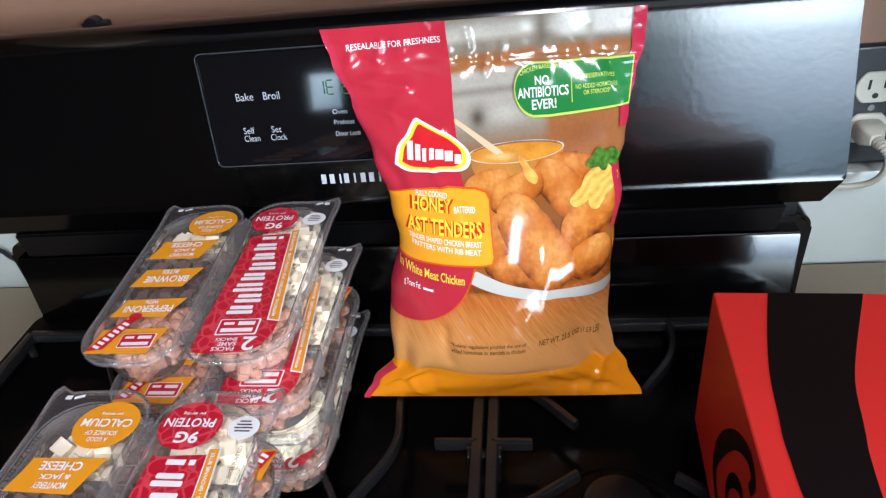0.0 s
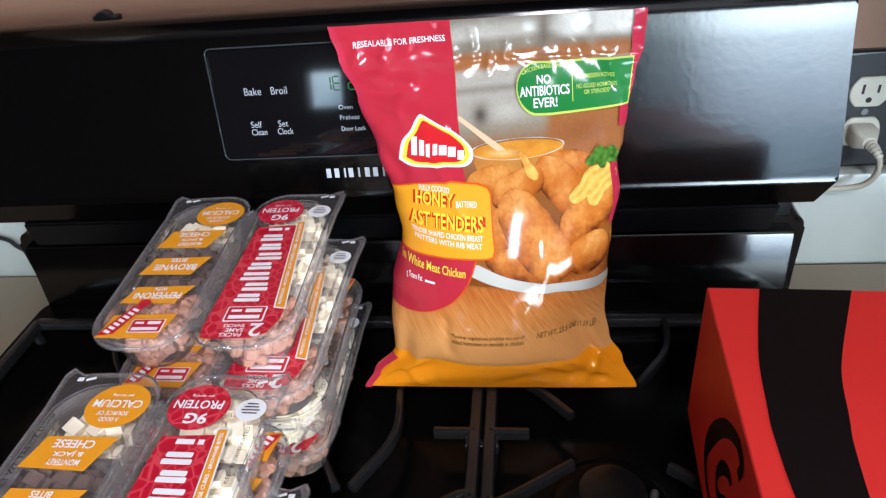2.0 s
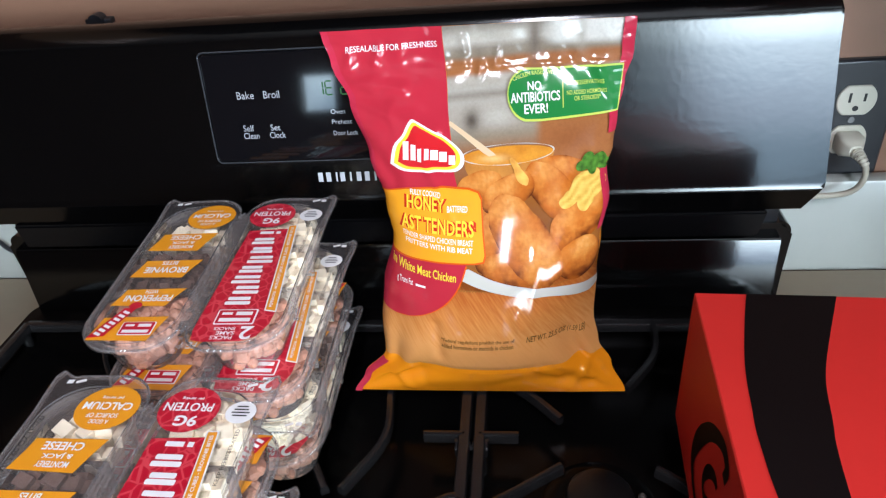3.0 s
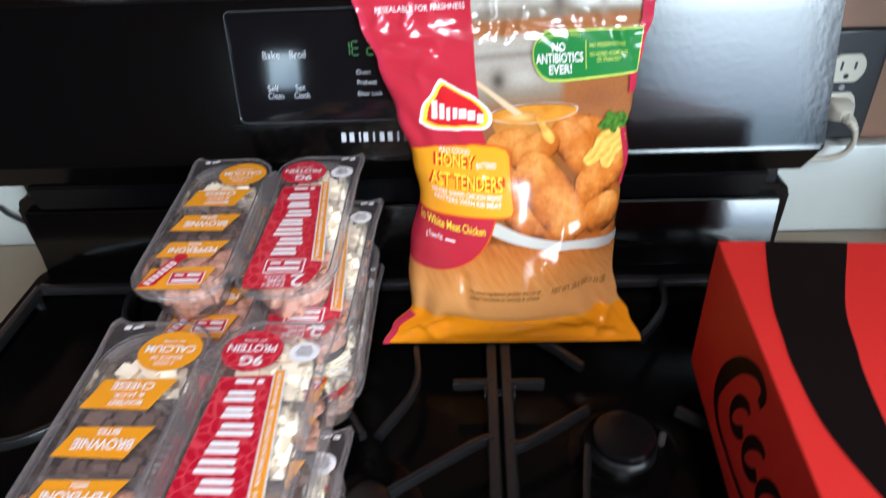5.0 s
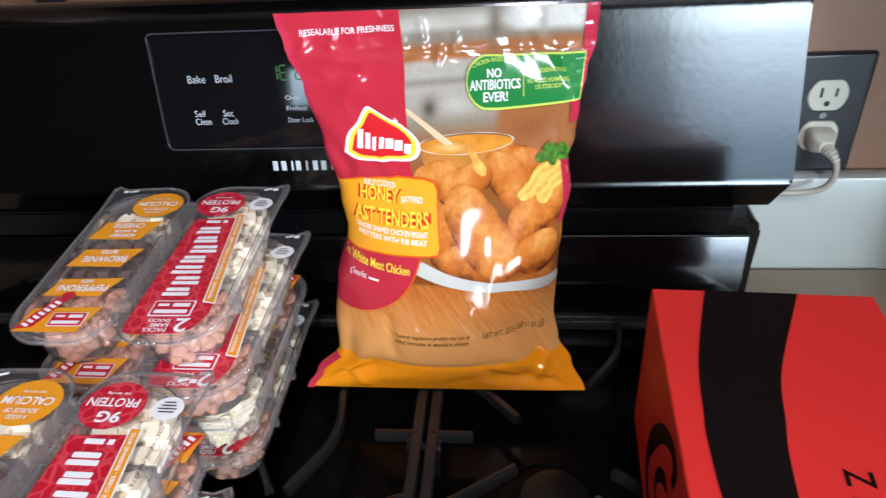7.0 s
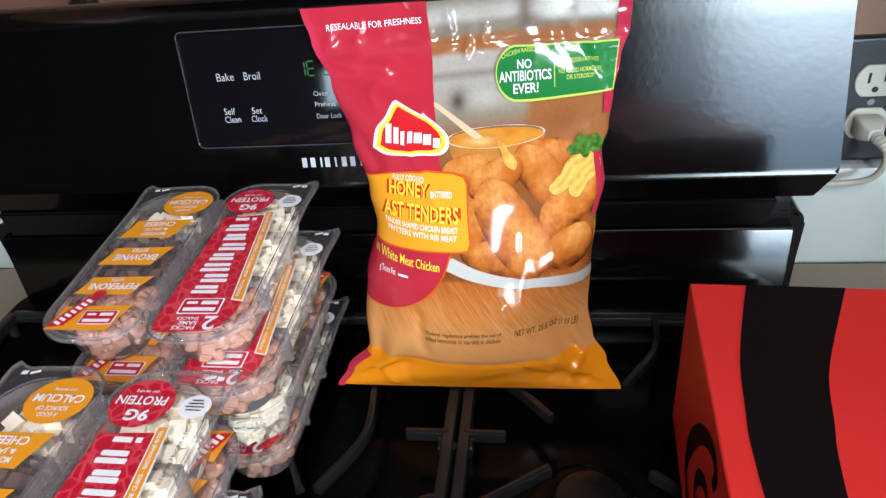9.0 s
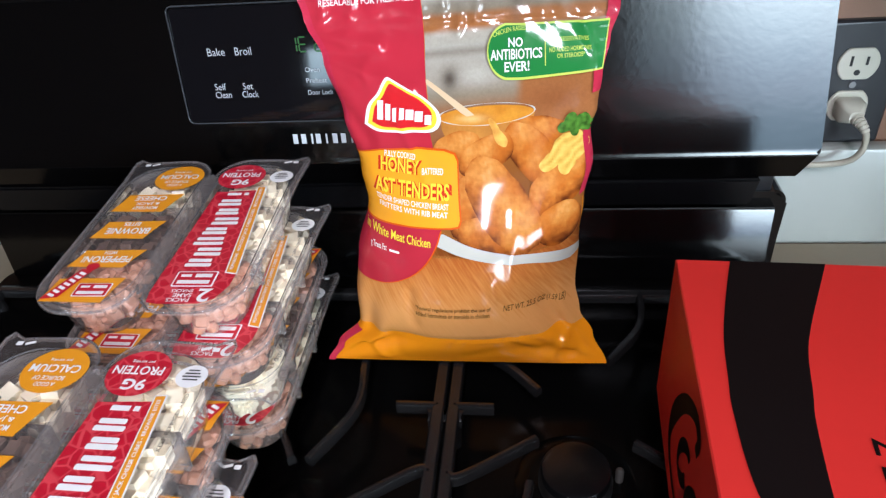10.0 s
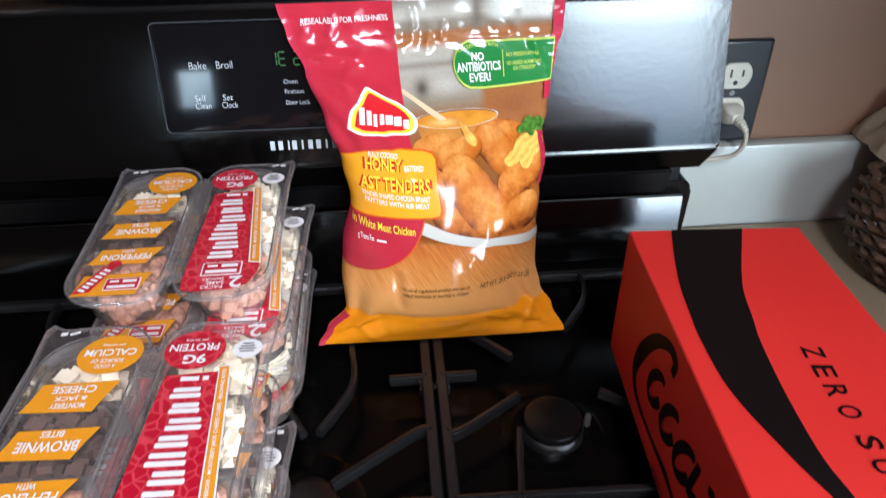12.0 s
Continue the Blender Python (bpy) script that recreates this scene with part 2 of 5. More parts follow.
structure("door_1", _w, CEIL, "white frame of a glazed door")


def outdoors():
    """Bright hazy sky, darker and streaky lower down, dimmed in the middle, outside the openings."""
    m, nt, b = nodes_of("outdoor_light")
    nt.nodes.remove(b)
    tc = nt.nodes.new("ShaderNodeTexCoord")
    s = nt.nodes.new("ShaderNodeSeparateXYZ")
    nt.links.new(tc.outputs["Object"], s.inputs[0])
    mp = nt.nodes.new("ShaderNodeMapping")
    mp.inputs["Scale"].default_value = (4.2, 1.0, 0.45)
    nt.links.new(tc.outputs["Object"], mp.inputs[0])
    n = add(nt, "ShaderNodeTexNoise", Scale=1.6, Detail=4.0)
    nt.links.new(mp.outputs[0], n.inputs["Vector"])
    h = add(nt, "ShaderNodeMapRange", From_Min=0.75, From_Max=1.55)
    nt.links.new(s.outputs[2], h.inputs["Value"])
    a = nt.nodes.new("ShaderNodeMath")
    a.operation = "MULTIPLY_ADD"
    a.inputs[1].default_value = 1.5
    nt.links.new(n.outputs[0], a.inputs[0])
    nt.links.new(h.outputs[0], a.inputs[2])
    r = ramp(nt, a.outputs[0], ((0.45, (0.06, 0.09, 0.12)), (0.80, (0.17, 0.25, 0.33)), (1.0, (0.30, 0.41, 0.50))))
    r2 = ramp(nt, h.outputs[0], ((0.25, (0, 0, 0)), (1.0, (0.56, 0.68, 0.72))))
    sky_add = nt.nodes.new("ShaderNodeMixRGB")
    sky_add.blend_type = "ADD"
    sky_add.inputs[0].default_value = 1.0
    nt.links.new(r.outputs[0], sky_add.inputs[1])
    nt.links.new(r2.outputs[0], sky_add.inputs[2])
    # the glow is dimmed about x = 0.40 and full again 1.05 m away
    off = nt.nodes.new("ShaderNodeMath")
    off.operation = "SUBTRACT"
    off.inputs[1].default_value = 0.40
    nt.links.new(s.outputs[0], off.inputs[0])
    ab = nt.nodes.new("ShaderNodeMath")
    ab.operation = "ABSOLUTE"
    nt.links.new(off.outputs[0], ab.inputs[0])
    gx = add(nt, "ShaderNodeMapRange", From_Min=0.35, From_Max=1.05, To_Min=0.10, To_Max=1.0)
    nt.links.new(ab.outputs[0], gx.inputs["Value"])
    mid_dim = nt.nodes.new("ShaderNodeMixRGB")
    mid_dim.blend_type = "MULTIPLY"
    mid_dim.inputs[0].default_value = 1.0
    nt.links.new(sky_add.outputs[0], mid_dim.inputs[1])
    nt.links.new(gx.outputs[0], mid_dim.inputs[2])
    r = mid_dim
    e = nt.nodes.new("ShaderNodeEmission")
    e.inputs["Strength"].default_value = OUTDOOR
    nt.links.new(r.outputs[0], e.inputs[0])
    nt.links.new(e.outputs[0], nt.nodes["Material Output"].inputs[0])
    return m


BURNT = surface("burnt_ceramic", (0.05, 0.045, 0.04), 0.6, vary=0.3, grain=200)
OUTDOOR = 27.0
_w = bmesh.new()
_w.faces.new([_w.verts.new(p) for p in ((-1.6, -3.9, 0.0), (2.6, -3.9, 0.0), (2.6, -3.9, 2.9), (-1.6, -3.9, 2.9))])
tagged(part("backdrop", _w, outdoors(), smooth=False), "bright hazy outdoors seen through the door glass", "backdrop", kind="structure")
# dark hood over the stove, above the view
HOOD = surface("dark_hood_paint", (0.012, 0.011, 0.011), 0.5, vary=0.2)
structure("range_hood", block(-0.38, 0.38, -0.44, 0.0945, 1.62, 1.78, 0.01), HOOD, "plain dark range hood over the stove")
# cupboard boxes out of view, added to keep lamp light off wall and backsplash
_w = block(-0.39, 0.39, -0.30, 0.0945, 1.79, 2.44)
block(0.395, 0.798, -0.32, 0.0945, 1.37, 2.44, bm=_w)
block(-1.58, -0.395, -0.32, 0.0945, 1.37, 2.44, bm=_w)
structure("wall_cupboards", _w, CABINET, "unseen cupboard boxes added to shade the wall and worktops")
# housing added for the fill lamp, out of view
lamp = thing("ceiling_fill_fixture", "added long narrow fixture round the ceiling fill lamp, out of view", "ceiling light", pose(0.22, -1.55, 2.45))
part("lamp_frame", block(-0.09, 0.09, -0.48, 0.48, -0.03, 0.0, 0.006), CEIL, lamp)

# ---------------------------------------------------------------- worktops beside the stove
def worktop(x0, x1, label):
    w = thing("worktop", label, "worktop")
    part("cabinet_body", block(x0 + 0.002, x1 - 0.002, -0.58, 0.09, 0.0, 0.872), CABINET, w)
    part("counter", block(x0, x1, -0.62, 0.074, 0.872, 0.910, 0.006), COUNTER, w, "beige laminate worktop")
    part("backsplash", block(x0, x1, 0.075, 0.0945, 0.905, 1.012, 0.004), LAMINATE, w, "pale green-white backsplash")
    return w


worktop(0.386, 0.798, "beige laminate worktop with a pale green-white backsplash")
worktop(-1.58, -0.386, "beige laminate worktop with a pale green-white backsplash")

# ---------------------------------------------------------------- gas stove
stove = thing("gas_stove", "black enamelled gas stove with continuous cast-iron grates", "stove")
part("oven_body", block(-0.378, 0.378, -0.60, 0.08, 0.0, 0.895, 0.004), ENAMEL, stove)


def cooktop():
    """A pressed top: raised rim, sloping inner walls and a sunken pan."""
    def ring(w0, w1, y0, y1, r, z):
        return [(x, y, z) for x, y in rounded_rect(w1 - w0, y1 - y0, r, 6, (w0 + w1) / 2, (y0 + y1) / 2)]
    rings = [ring(-0.379, 0.379, -0.63, 0.0, 0.012, 0.893), ring(-0.380, 0.380, -0.632, 0.0, 0.014, 0.912),
             ring(-0.379, 0.379, -0.631, -0.001, 0.016, 0.926), ring(-0.374, 0.374, -0.626, -0.003, 0.018, 0.931),
             ring(-0.364, 0.364, -0.612, -0.010, 0.022, 0.930), ring(-0.352, 0.352, -0.598, -0.020, 0.028, 0.926),
             ring(-0.332, 0.332, -0.578, -0.036, 0.036, 0.916), ring(-0.318, 0.318, -0.565, -0.046, 0.042, 0.911), ring(-0.305, 0.305, -0.555, -0.055, 0.045, 0.909)]
    return loft(rings)


part("cooktop", cooktop(), TOP_ENAMEL, stove, "glossy black sunken cooktop")


def riser():
    """The back plate that rises from the top, with rounded upper corners."""
    pts = [(-0.378, 0.905), (0.378, 0.905)]
    pts += [(0.378 - 0.012 + 0.012 * math.cos(radians(a)), 1.001 + 0.012 * math.sin(radians(a))) for a in range(0, 91, 15)]
    pts += [(-0.378 + 0.012 + 0.012 * math.cos(radians(a)), 1.001 + 0.012 * math.sin(radians(a))) for a in range(90, 181, 15)]
    bm = extrude_poly(pts, "y", 0.0015, 0.07)
    bmesh.ops.bevel(bm, geom=[e for e in bm.edges if all(abs(v.co.y - 0.0015) < 1e-5 for v in e.verts)], offset=0.003, segments=2, affect="EDGES")
    return bm


part("back_riser", riser(), ENAMEL, stove)
part("riser_panel", extrude_poly([(-0.0135, 0.931), (-0.0125, 0.936), (-0.0080, 0.999), (-0.0060, 1.002), (0.004, 1.002), (0.004, 0.931)], "x", -0.366, 0.366), ENAMEL, stove)
for _s in (-1, 1):
    part("hinge_spacer", block(_s * 0.352 - 0.012, _s * 0.352 + 0.012, 0.004, 0.05, 1.010, 1.037, 0.002), BLACK_PLASTIC, stove)


def guard():
    """The control console: leaning face, rounded top, tapered lower lip."""
    prof = [(-0.016, 1.038, 0.374), (-0.0235, 1.060, 0.384), (-0.0222, 1.0625, 0.3845), (-0.02164, 1.066, 0.3842), (-0.00435, 1.175, 0.3770), (-0.0014, 1.194, 0.3762), (0.0, 1.199, 0.376),
            (0.003, 1.206, 0.375), (0.009, 1.2105, 0.373), (0.018, 1.2120, 0.372), (0.045, 1.2055, 0.372), (0.062, 1.2005, 0.372), (0.068, 1.193, 0.372), (0.07, 1.045, 0.374), (0.06, 1.036, 0.372)]
    bm = bmesh.new()
    xs = [-1.0] + [i / 10 for i in range(-9, 10)] + [1.0]
    grid = [[bm.verts.new((s * hw, y, z)) for y, z, hw in prof] for s in xs]
    n = len(prof)
    for a, b in zip(grid, grid[1:]):
        for i in range(n):
            bm.faces.new((a[i], a[(i + 1) % n], b[(i + 1) % n], b[i]))
    bm.faces.new(grid[0])
    bm.faces.new(list(reversed(grid[-1])))
    bmesh.ops.bevel(bm, geom=[e for e in bm.edges if e.is_boundary or (len(e.link_faces) == 2 and any(len(f.verts) > 4 for f in e.link_faces))], offset=0.0018, segments=2, affect="EDGES")
    return bm


console = part("control_console", guard(), ENAMEL, stove, "black leaning back console")


def vent():
    pts = [(-0.346, 1.037), (-0.341, 1.012), (0.341, 1.012), (0.346, 1.037)]
    bm = extrude_poly(pts, "y", -0.019, 0.03)
    bmesh.ops.bevel(bm, geom=bm.edges[:], offset=0.002, segments=2, affect="EDGES")
    return bm


part("vent_trim", vent(), surface("vent_paint", (0.003, 0.003, 0.0034), 0.22, vary=0.2, spec=0.25), stove)

LEAN_SLOPE = 0.1583


def on_console(x, z, out=0.0):
    """A place on the console's face, at height z."""
    return (x, -0.0222 + (z - 1.0625) * LEAN_SLOPE - out, z + out * 0.16)


def console_print(name, bm, material, parent, label="", out=0.0016):
    return part(name, moved(bm, lambda a, b: on_console(a, b, out)), material, parent, label, smooth=False)


def console_glass():
    pts = rounded_rect(0.2445, 0.090, 0.004, 4, 0.0, 1.1435)
    return loft([[on_console(a, b, o) for a, b in pts] for o in (-0.002, 0.0008)] + [[on_console(a * 0.994, 1.1435 + (b - 1.1435) * 0.985, 0.0014) for a, b in pts]])


glass = part("touch_panel", console_glass(), GLASS_BLACK, stove, "glossy black touch panel", smooth=False)


def panel_rim():
    outer = rounded_rect(0.2475, 0.093, 0.005, 5, 0.0, 1.1435)
    return tube([on_console(a, b, 0.0008) for a, b in outer + outer[:1]], 0.0007, 6)


RIM = surface("panel_rim_gloss", (0.035, 0.038, 0.042), 0.10, vary=0.1, coat=0.5)
part("panel_rim", panel_rim(), RIM, glass)
for _s, _x, _z, _w, _h in (("Bake", -0.0885, 1.1545, 0.0152, 0.0068), ("Broil", -0.066, 1.1545, 0.0142, 0.0068), ("Self", -0.0905, 1.127, 0.0098, 0.0058), ("Clean", -0.0890, 1.1205, 0.0140, 0.0058),
                           ("Set", -0.0670, 1.127, 0.0088, 0.0058), ("Clock", -0.0660, 1.1205, 0.0142, 0.0058), ("Oven", -0.0115, 1.1385, 0.0125, 0.0042), ("Preheat", -0.0090, 1.1300, 0.0175, 0.0042), ("Door Lock", -0.0070, 1.1205, 0.0215, 0.0042),
                           ("Clear", 0.0770, 1.127, 0.0130, 0.0058), ("Off", 0.0770, 1.1205, 0.0080, 0.0058)):
    console_print("panel_word", letters(_s, _x, _z, _w * 0.96, _h * 0.90, bold=-0.006), PANEL_INK, glass)
# the brand word on the console, as plain bars
console_print("brand_bars", bars([(-0.0340 + i * 0.0072 - (0.002 if i > 2 else 0), 1.0822, 0.0042 if i not in (2, 4, 7) else 0.0016, 0.0082, 0) for i in range(10)]), PANEL_INK, console, "plain white bars in place of a word")


def led_clock():
    """Seven-segment digits, partly lit."""
    seg = {"a": (0, 1, 1, 0), "b": (0.5, 0.5, 0, 1), "c": (0.5, -0.5, 0, 1), "d": (0, -1, 1, 0), "e": (-0.5, -0.5, 0, 1), "f": (-0.5, 0.5, 0, 1), "g": (0, 0, 1, 0)}
    out = []
    for x, lit in ((-0.0245, "bc"), (-0.0165, "adefg"), (-0.004, "abged"), (0.004, "abcdef")):
        for k in lit:
            sx, sz, hor, ver = seg[k]
            out.append((x + sx * 0.0058, 1.158 + sz * 0.0055, 0.0046 if hor else 0.0011, 0.0011 if hor else 0.0046, 0))
    return bars(out)


def glow(name, colour, strength):
    m, nt, b = nodes_of(name)
    b.inputs["Base Color"].default_value = (0.01, 0.02, 0.01, 1)
    b.inputs["Emission Color"].default_value = (*colour, 1)
    b.inputs["Emission Strength"].default_value = strength
    return m


console_print("clock_digits", led_clock(), glow("green_led", (0.1, 0.8, 0.15), 0.16), glass, "green clock digits")

# ---------------------------------------------------------------- grates and burners
ZG = 0.944


def bar(bm, path, w=0.0062, h=0.0085, z=ZG):
    """A cast bar with a rounded top along a line of points in plan."""
    pts = [Vector((*p, 0)) if len(p) == 2 else Vector(p) for p in path]
    rings = []
    sec = [(-0.5, -1), (-0.5, -0.3), (-0.36, -0.06), (-0.15, 0), (0.15, 0), (0.36, -0.06), (0.5, -0.3), (0.5, -1)]
    for i, p in enumerate(pts):
        d = (pts[min(i + 1, len(pts) - 1)] - pts[max(i - 1, 0)]).normalized()
        side = Vector((-d.y, d.x, 0))
        rings.append([p + side * a * w + Vector((0, 0, z + b * h)) for a, b in sec])
    return loft(rings, bm=bm)


def grate(name_parts, parent):
    for nm, path in name_parts:
        pth = [(p.x, p.y) for p in smooth_path([(*q, 0) for q in path], 5)] if len(path) > 2 else path
        part(nm, bar(bmesh.new(), pth, 0.0098 if nm in ("side_bar", "end_bar") else 0.0062), IRON, parent)


def feet(parent, places):
    for x, y in places:
        part("foot", loft(disc_rings(x, y, ((0.0055, 0.9085), (0.005, 0.938)), 10)), IRON, parent)


def lugs(parent, x, w):
    """Short webs that step down from the long bars at the cross bars."""
    for y in (-0.312, -0.374, -0.190):
        part("lug", loft([[(x - w, y + 0.004, z), (x + w, y + 0.004, z), (x + w * k, y - d, z), (x - w * k, y - d, z)] for z, d, k in ((ZG - 0.0115, 0.005, 0.9), (ZG - 0.004, 0.005, 0.9), (ZG - 0.002, 0.002, 0.8))]), IRON, parent)


YB, YF = -0.050, -0.565
centre = thing("burner_grate", "middle cast-iron grate over the oval burner", "grate", group="stove grates")
_c = []
for _s in (-1, 1):
    _c += [("side_bar", [(_s * 0.0925, YB), (_s * 0.0925, YF)]),
           ("cross_bar", [(_s * 0.0925, -0.1815), (_s * 0.061, -0.1815)]), ("cross_bar", [(_s * 0.0925, -0.303), (_s * 0.061, -0.302)]),
           ("finger", [(_s * 0.028, YB), (_s * 0.028, -0.13), (_s * 0.0305, -0.185), (_s * 0.006, -0.234)]),
           ("finger", [(_s * 0.0925, -0.2405), (_s * 0.080, -0.2405), (_s * 0.018, -0.283)]),
           ("finger", [(_s * 0.0925, -0.365), (_s * 0.079, -0.364), (_s * 0.018, -0.319)]),
           ("finger", [(_s * 0.029, YF), (_s * 0.029, -0.49), (_s * 0.0325, -0.42), (_s * 0.007, -0.375)])]
_c += [("end_bar", [(-0.0925, YB), (0.0925, YB)]), ("end_bar", [(-0.0925, YF), (0.0925, YF)])]
grate(_c, centre)
for _s in (-1, 1):
    lugs(centre, _s * 0.0925, 0.0075)
feet(centre, [(_s * 0.0925, y) for _s in (-1, 1) for y in (-0.06, -0.19, -0.42, -0.55)])

for _s in (1, -1):
    g = thing("burner_grate", "side cast-iron grate over two round burners", "grate", group="stove grates")
    X = lambda v: _s * v
    _p = [("side_bar", [(X(0.1042), YB), (X(0.1042), YF)]), ("side_bar", [(X(0.352), YB), (X(0.352), YF)]),
          ("end_bar", [(X(0.1042), YB), (X(0.352), YB)]), ("end_bar", [(X(0.1042), YF), (X(0.352), YF)]),
          ("cross_bar", [(X(0.1042), -0.1815), (X(0.134), -0.1815)]), ("cross_bar", [(X(0.1042), -0.303), (X(0.352), -0.307)]),
          ("finger", [(X(0.1042), -0.2415), (X(0.116), -0.2415), (X(0.165), -0.209)]), ("finger", [(X(0.1042), -0.112), (X(0.138), -0.133), (X(0.167), -0.164)]),
          ("finger", [(X(0.254), YB), (X(0.253), -0.075), (X(0.245), -0.098), (X(0.221), -0.131)]), ("finger", [(X(0.352), -0.24), (X(0.28), -0.24), (X(0.232), -0.21)]),
          ("finger", [(X(0.160), -0.245), (X(0.154), -0.285), (X(0.152), -0.322), (X(0.172), -0.368), (X(0.198), -0.392)]),
          ("finger", [(X(0.26), -0.307), (X(0.262), -0.34), (X(0.25), -0.372), (X(0.235), -0.395)]),
          ("finger", [(X(0.1042), -0.365), (X(0.116), -0.365), (X(0.140), -0.378), (X(0.17), -0.41)]), ("finger", [(X(0.1042), -0.50), (X(0.14), -0.49), (X(0.17), -0.46)])]
    grate(_p, g)
    lugs(g, X(0.1042), 0.0075)
    feet(g, [(X(v), y) for v in (0.1042, 0.352) for y in (-0.06, -0.19, -0.42, -0.55)])


def burner(cx, cy, r, sx=1.0, sy=1.0, label="round gas burner with a black cap on the cooktop"):
    b = thing("gas_burner", label, "burner", group="stove burners")
    part("bowl", loft(disc_rings(cx, cy, ((r * 1.75, 0.9095), (r * 1.6, 0.9112), (r * 1.3, 0.9105), (r * 1.1, 0.9105)), 44, sx, sy)), TOP_ENAMEL, b)
    part("burner_head", loft(disc_rings(cx, cy, ((r * 1.06, 0.9105), (r * 1.06, 0.916), (r * 0.98, 0.919), (r * 0.9, 0.919)), 44, sx, sy)), ALU, b, "grey aluminium burner head")
    part("burner_cap", loft(disc_rings(cx, cy, ((r * 0.94, 0.919), (r, 0.9205), (r, 0.9245), (r * 0.95, 0.9265), (r * 0.8, 0.9275), (r * 0.2, 0.928)), 44, sx, sy)), CAP, b)
    part("igniter", loft(disc_rings(cx + r * 1.25 * sx, cy + 0.004, ((0.003, 0.910), (0.003, 0.921), (0.0015, 0.923)), 10)), BURNT, b)
    return b


for _x in (0.192, -0.192):
    burner(_x, -0.222, 0.0245)
    burner(_x, -0.44, 0.035)
burner(0.0, -0.308, 0.026, 1.0, 1.8, "oval gas burner with a black cap on the cooktop")


# ---------------------------------------------------------------- drinks carton
RED_CARD = surface("red_carton", (0.63, 0.026, 0.021), 0.5, vary=0.05, grain=90, bump=0.05, spec=0.35)
BLACK_CARD = surface("black_carton_ink", (0.005, 0.0025, 0.0025), 0.5, vary=0.1, grain=90, spec=0.18)
RED_DARK = surface("dark_red_ink", (0.22, 0.008, 0.008), 0.45, vary=0.05)
CW, CL, CH = 0.130, 0.400, 0.1255
carton = thing("drinks_carton", "red cardboard drinks carton with black bands on the stove", "carton", pose(0.2504, -0.1705, 0.9445, 0, 0, -3.1))


def carton_dent(x, y, z):
    """The card bows and buckles a little between its folds."""
    a = math.sin(math.pi * min(1, max(0, x / CW))) * math.sin(math.pi * min(1, max(0, -y / CL)))
    b = math.sin(math.pi * min(1, max(0, z / CH))) * math.sin(math.pi * min(1, max(0, -y / CL)))
    top = 0.0016 * a * (z / CH) + 0.0006 * math.sin(y * 41 + x * 30) * a
    side = 0.0022 * b * (1 - 2 * x / CW) if x < CW / 2 else -0.0022 * b * (2 * x / CW - 1)
    return Vector((x - side * 0.6, y, z - top))


def carton_body():
    bm = block(0, CW, -CL, 0, 0, CH)
    low = [e for e in bm.edges if all(v.co.z < 0.001 for v in e.verts)]
    bmesh.ops.bevel(bm, geom=low, offset=0.011, segments=3, profile=0.5, affect="EDGES")
    bmesh.ops.bevel(bm, geom=[e for e in bm.edges if len(e.link_faces) == 2 and e.calc_face_angle() > 0.9], offset=0.0008, segments=1, affect="EDGES")
    for axis, n, size in (((1, 0, 0), 8, CW), ((0, 1, 0), 24, -CL), ((0, 0, 1), 8, CH)):
        for i in range(1, n):
            p = [a * size * i / n for a in axis]
            bmesh.ops.bisect_plane(bm, geom=bm.verts[:] + bm.edges[:] + bm.faces[:], plane_co=p, plane_no=axis)
    for v in bm.verts:
        v.co = carton_dent(*v.co)
    return bm


body = part("carton_body", carton_body(), RED_CARD, carton)


def cut_fine(bm, step):
    """Splits a flat print along a grid so that it can follow a curved surface."""
    if not bm.verts:
        return bm
    for k, axis in ((0, (1, 0, 0)), (1, (0, 1, 0))):
        lo, hi = min(v.co[k] for v in bm.verts), max(v.co[k] for v in bm.verts)
        s = step[k]
        i = math.ceil(lo / s + 1e-6)
        while i * s < hi - 1e-6:
            bmesh.ops.bisect_plane(bm, geom=bm.verts[:] + bm.edges[:] + bm.faces[:], plane_co=[a * i * s for a in axis], plane_no=axis)
            i += 1
    return bm


def carton_top(name, bm, material, label=""):
    bmesh.ops.bisect_plane(bm, geom=bm.verts[:] + bm.edges[:] + bm.faces[:], plane_co=(0, -0.0008, 0), plane_no=(0, 1, 0), clear_outer=True)
    cut_fine(bm, (CW / 8, CL / 24))
    return part(name, moved(bm, lambda a, b: carton_dent(a, b, CH) + Vector((0, 0, 0.0004))), material, body, label)


def carton_left(name, bm, material, label=""):
    """Prints on the long side; a runs along the side, b is the height."""
    cut_fine(bm, (CL / 24, CH / 8))
    return part(name, moved(bm, lambda a, b: carton_dent(0, -a, b) + Vector((-0.0004, 0, 0))), material, body, label)


def ribbon(pts, steps=8):
    """A flat stroke through (x, y, width) points."""
    sm = smooth_path(pts, steps)
    left, right = [], []
    for i, p in enumerate(sm):
        d = sm[min(i + 1, len(sm) - 1)] - sm[max(i - 1, 0)]
        d = Vector((d.x, d.y)).normalized()
        n = Vector((-d.y, d.x)) * max(p.z, 0.0004) / 2
        left.append((p.x + n.x, p.y + n.y))
        right.append((p.x - n.x, p.y - n.y))
    bm = bmesh.new()
    vl, vr = [bm.verts.new((*a, 0)) for a in left], [bm.verts.new((*a, 0)) for a in right]
    for i in range(len(vl) - 1):
        bm.faces.new((vl[i], vr[i], vr[i + 1], vl[i + 1]))
    return bm


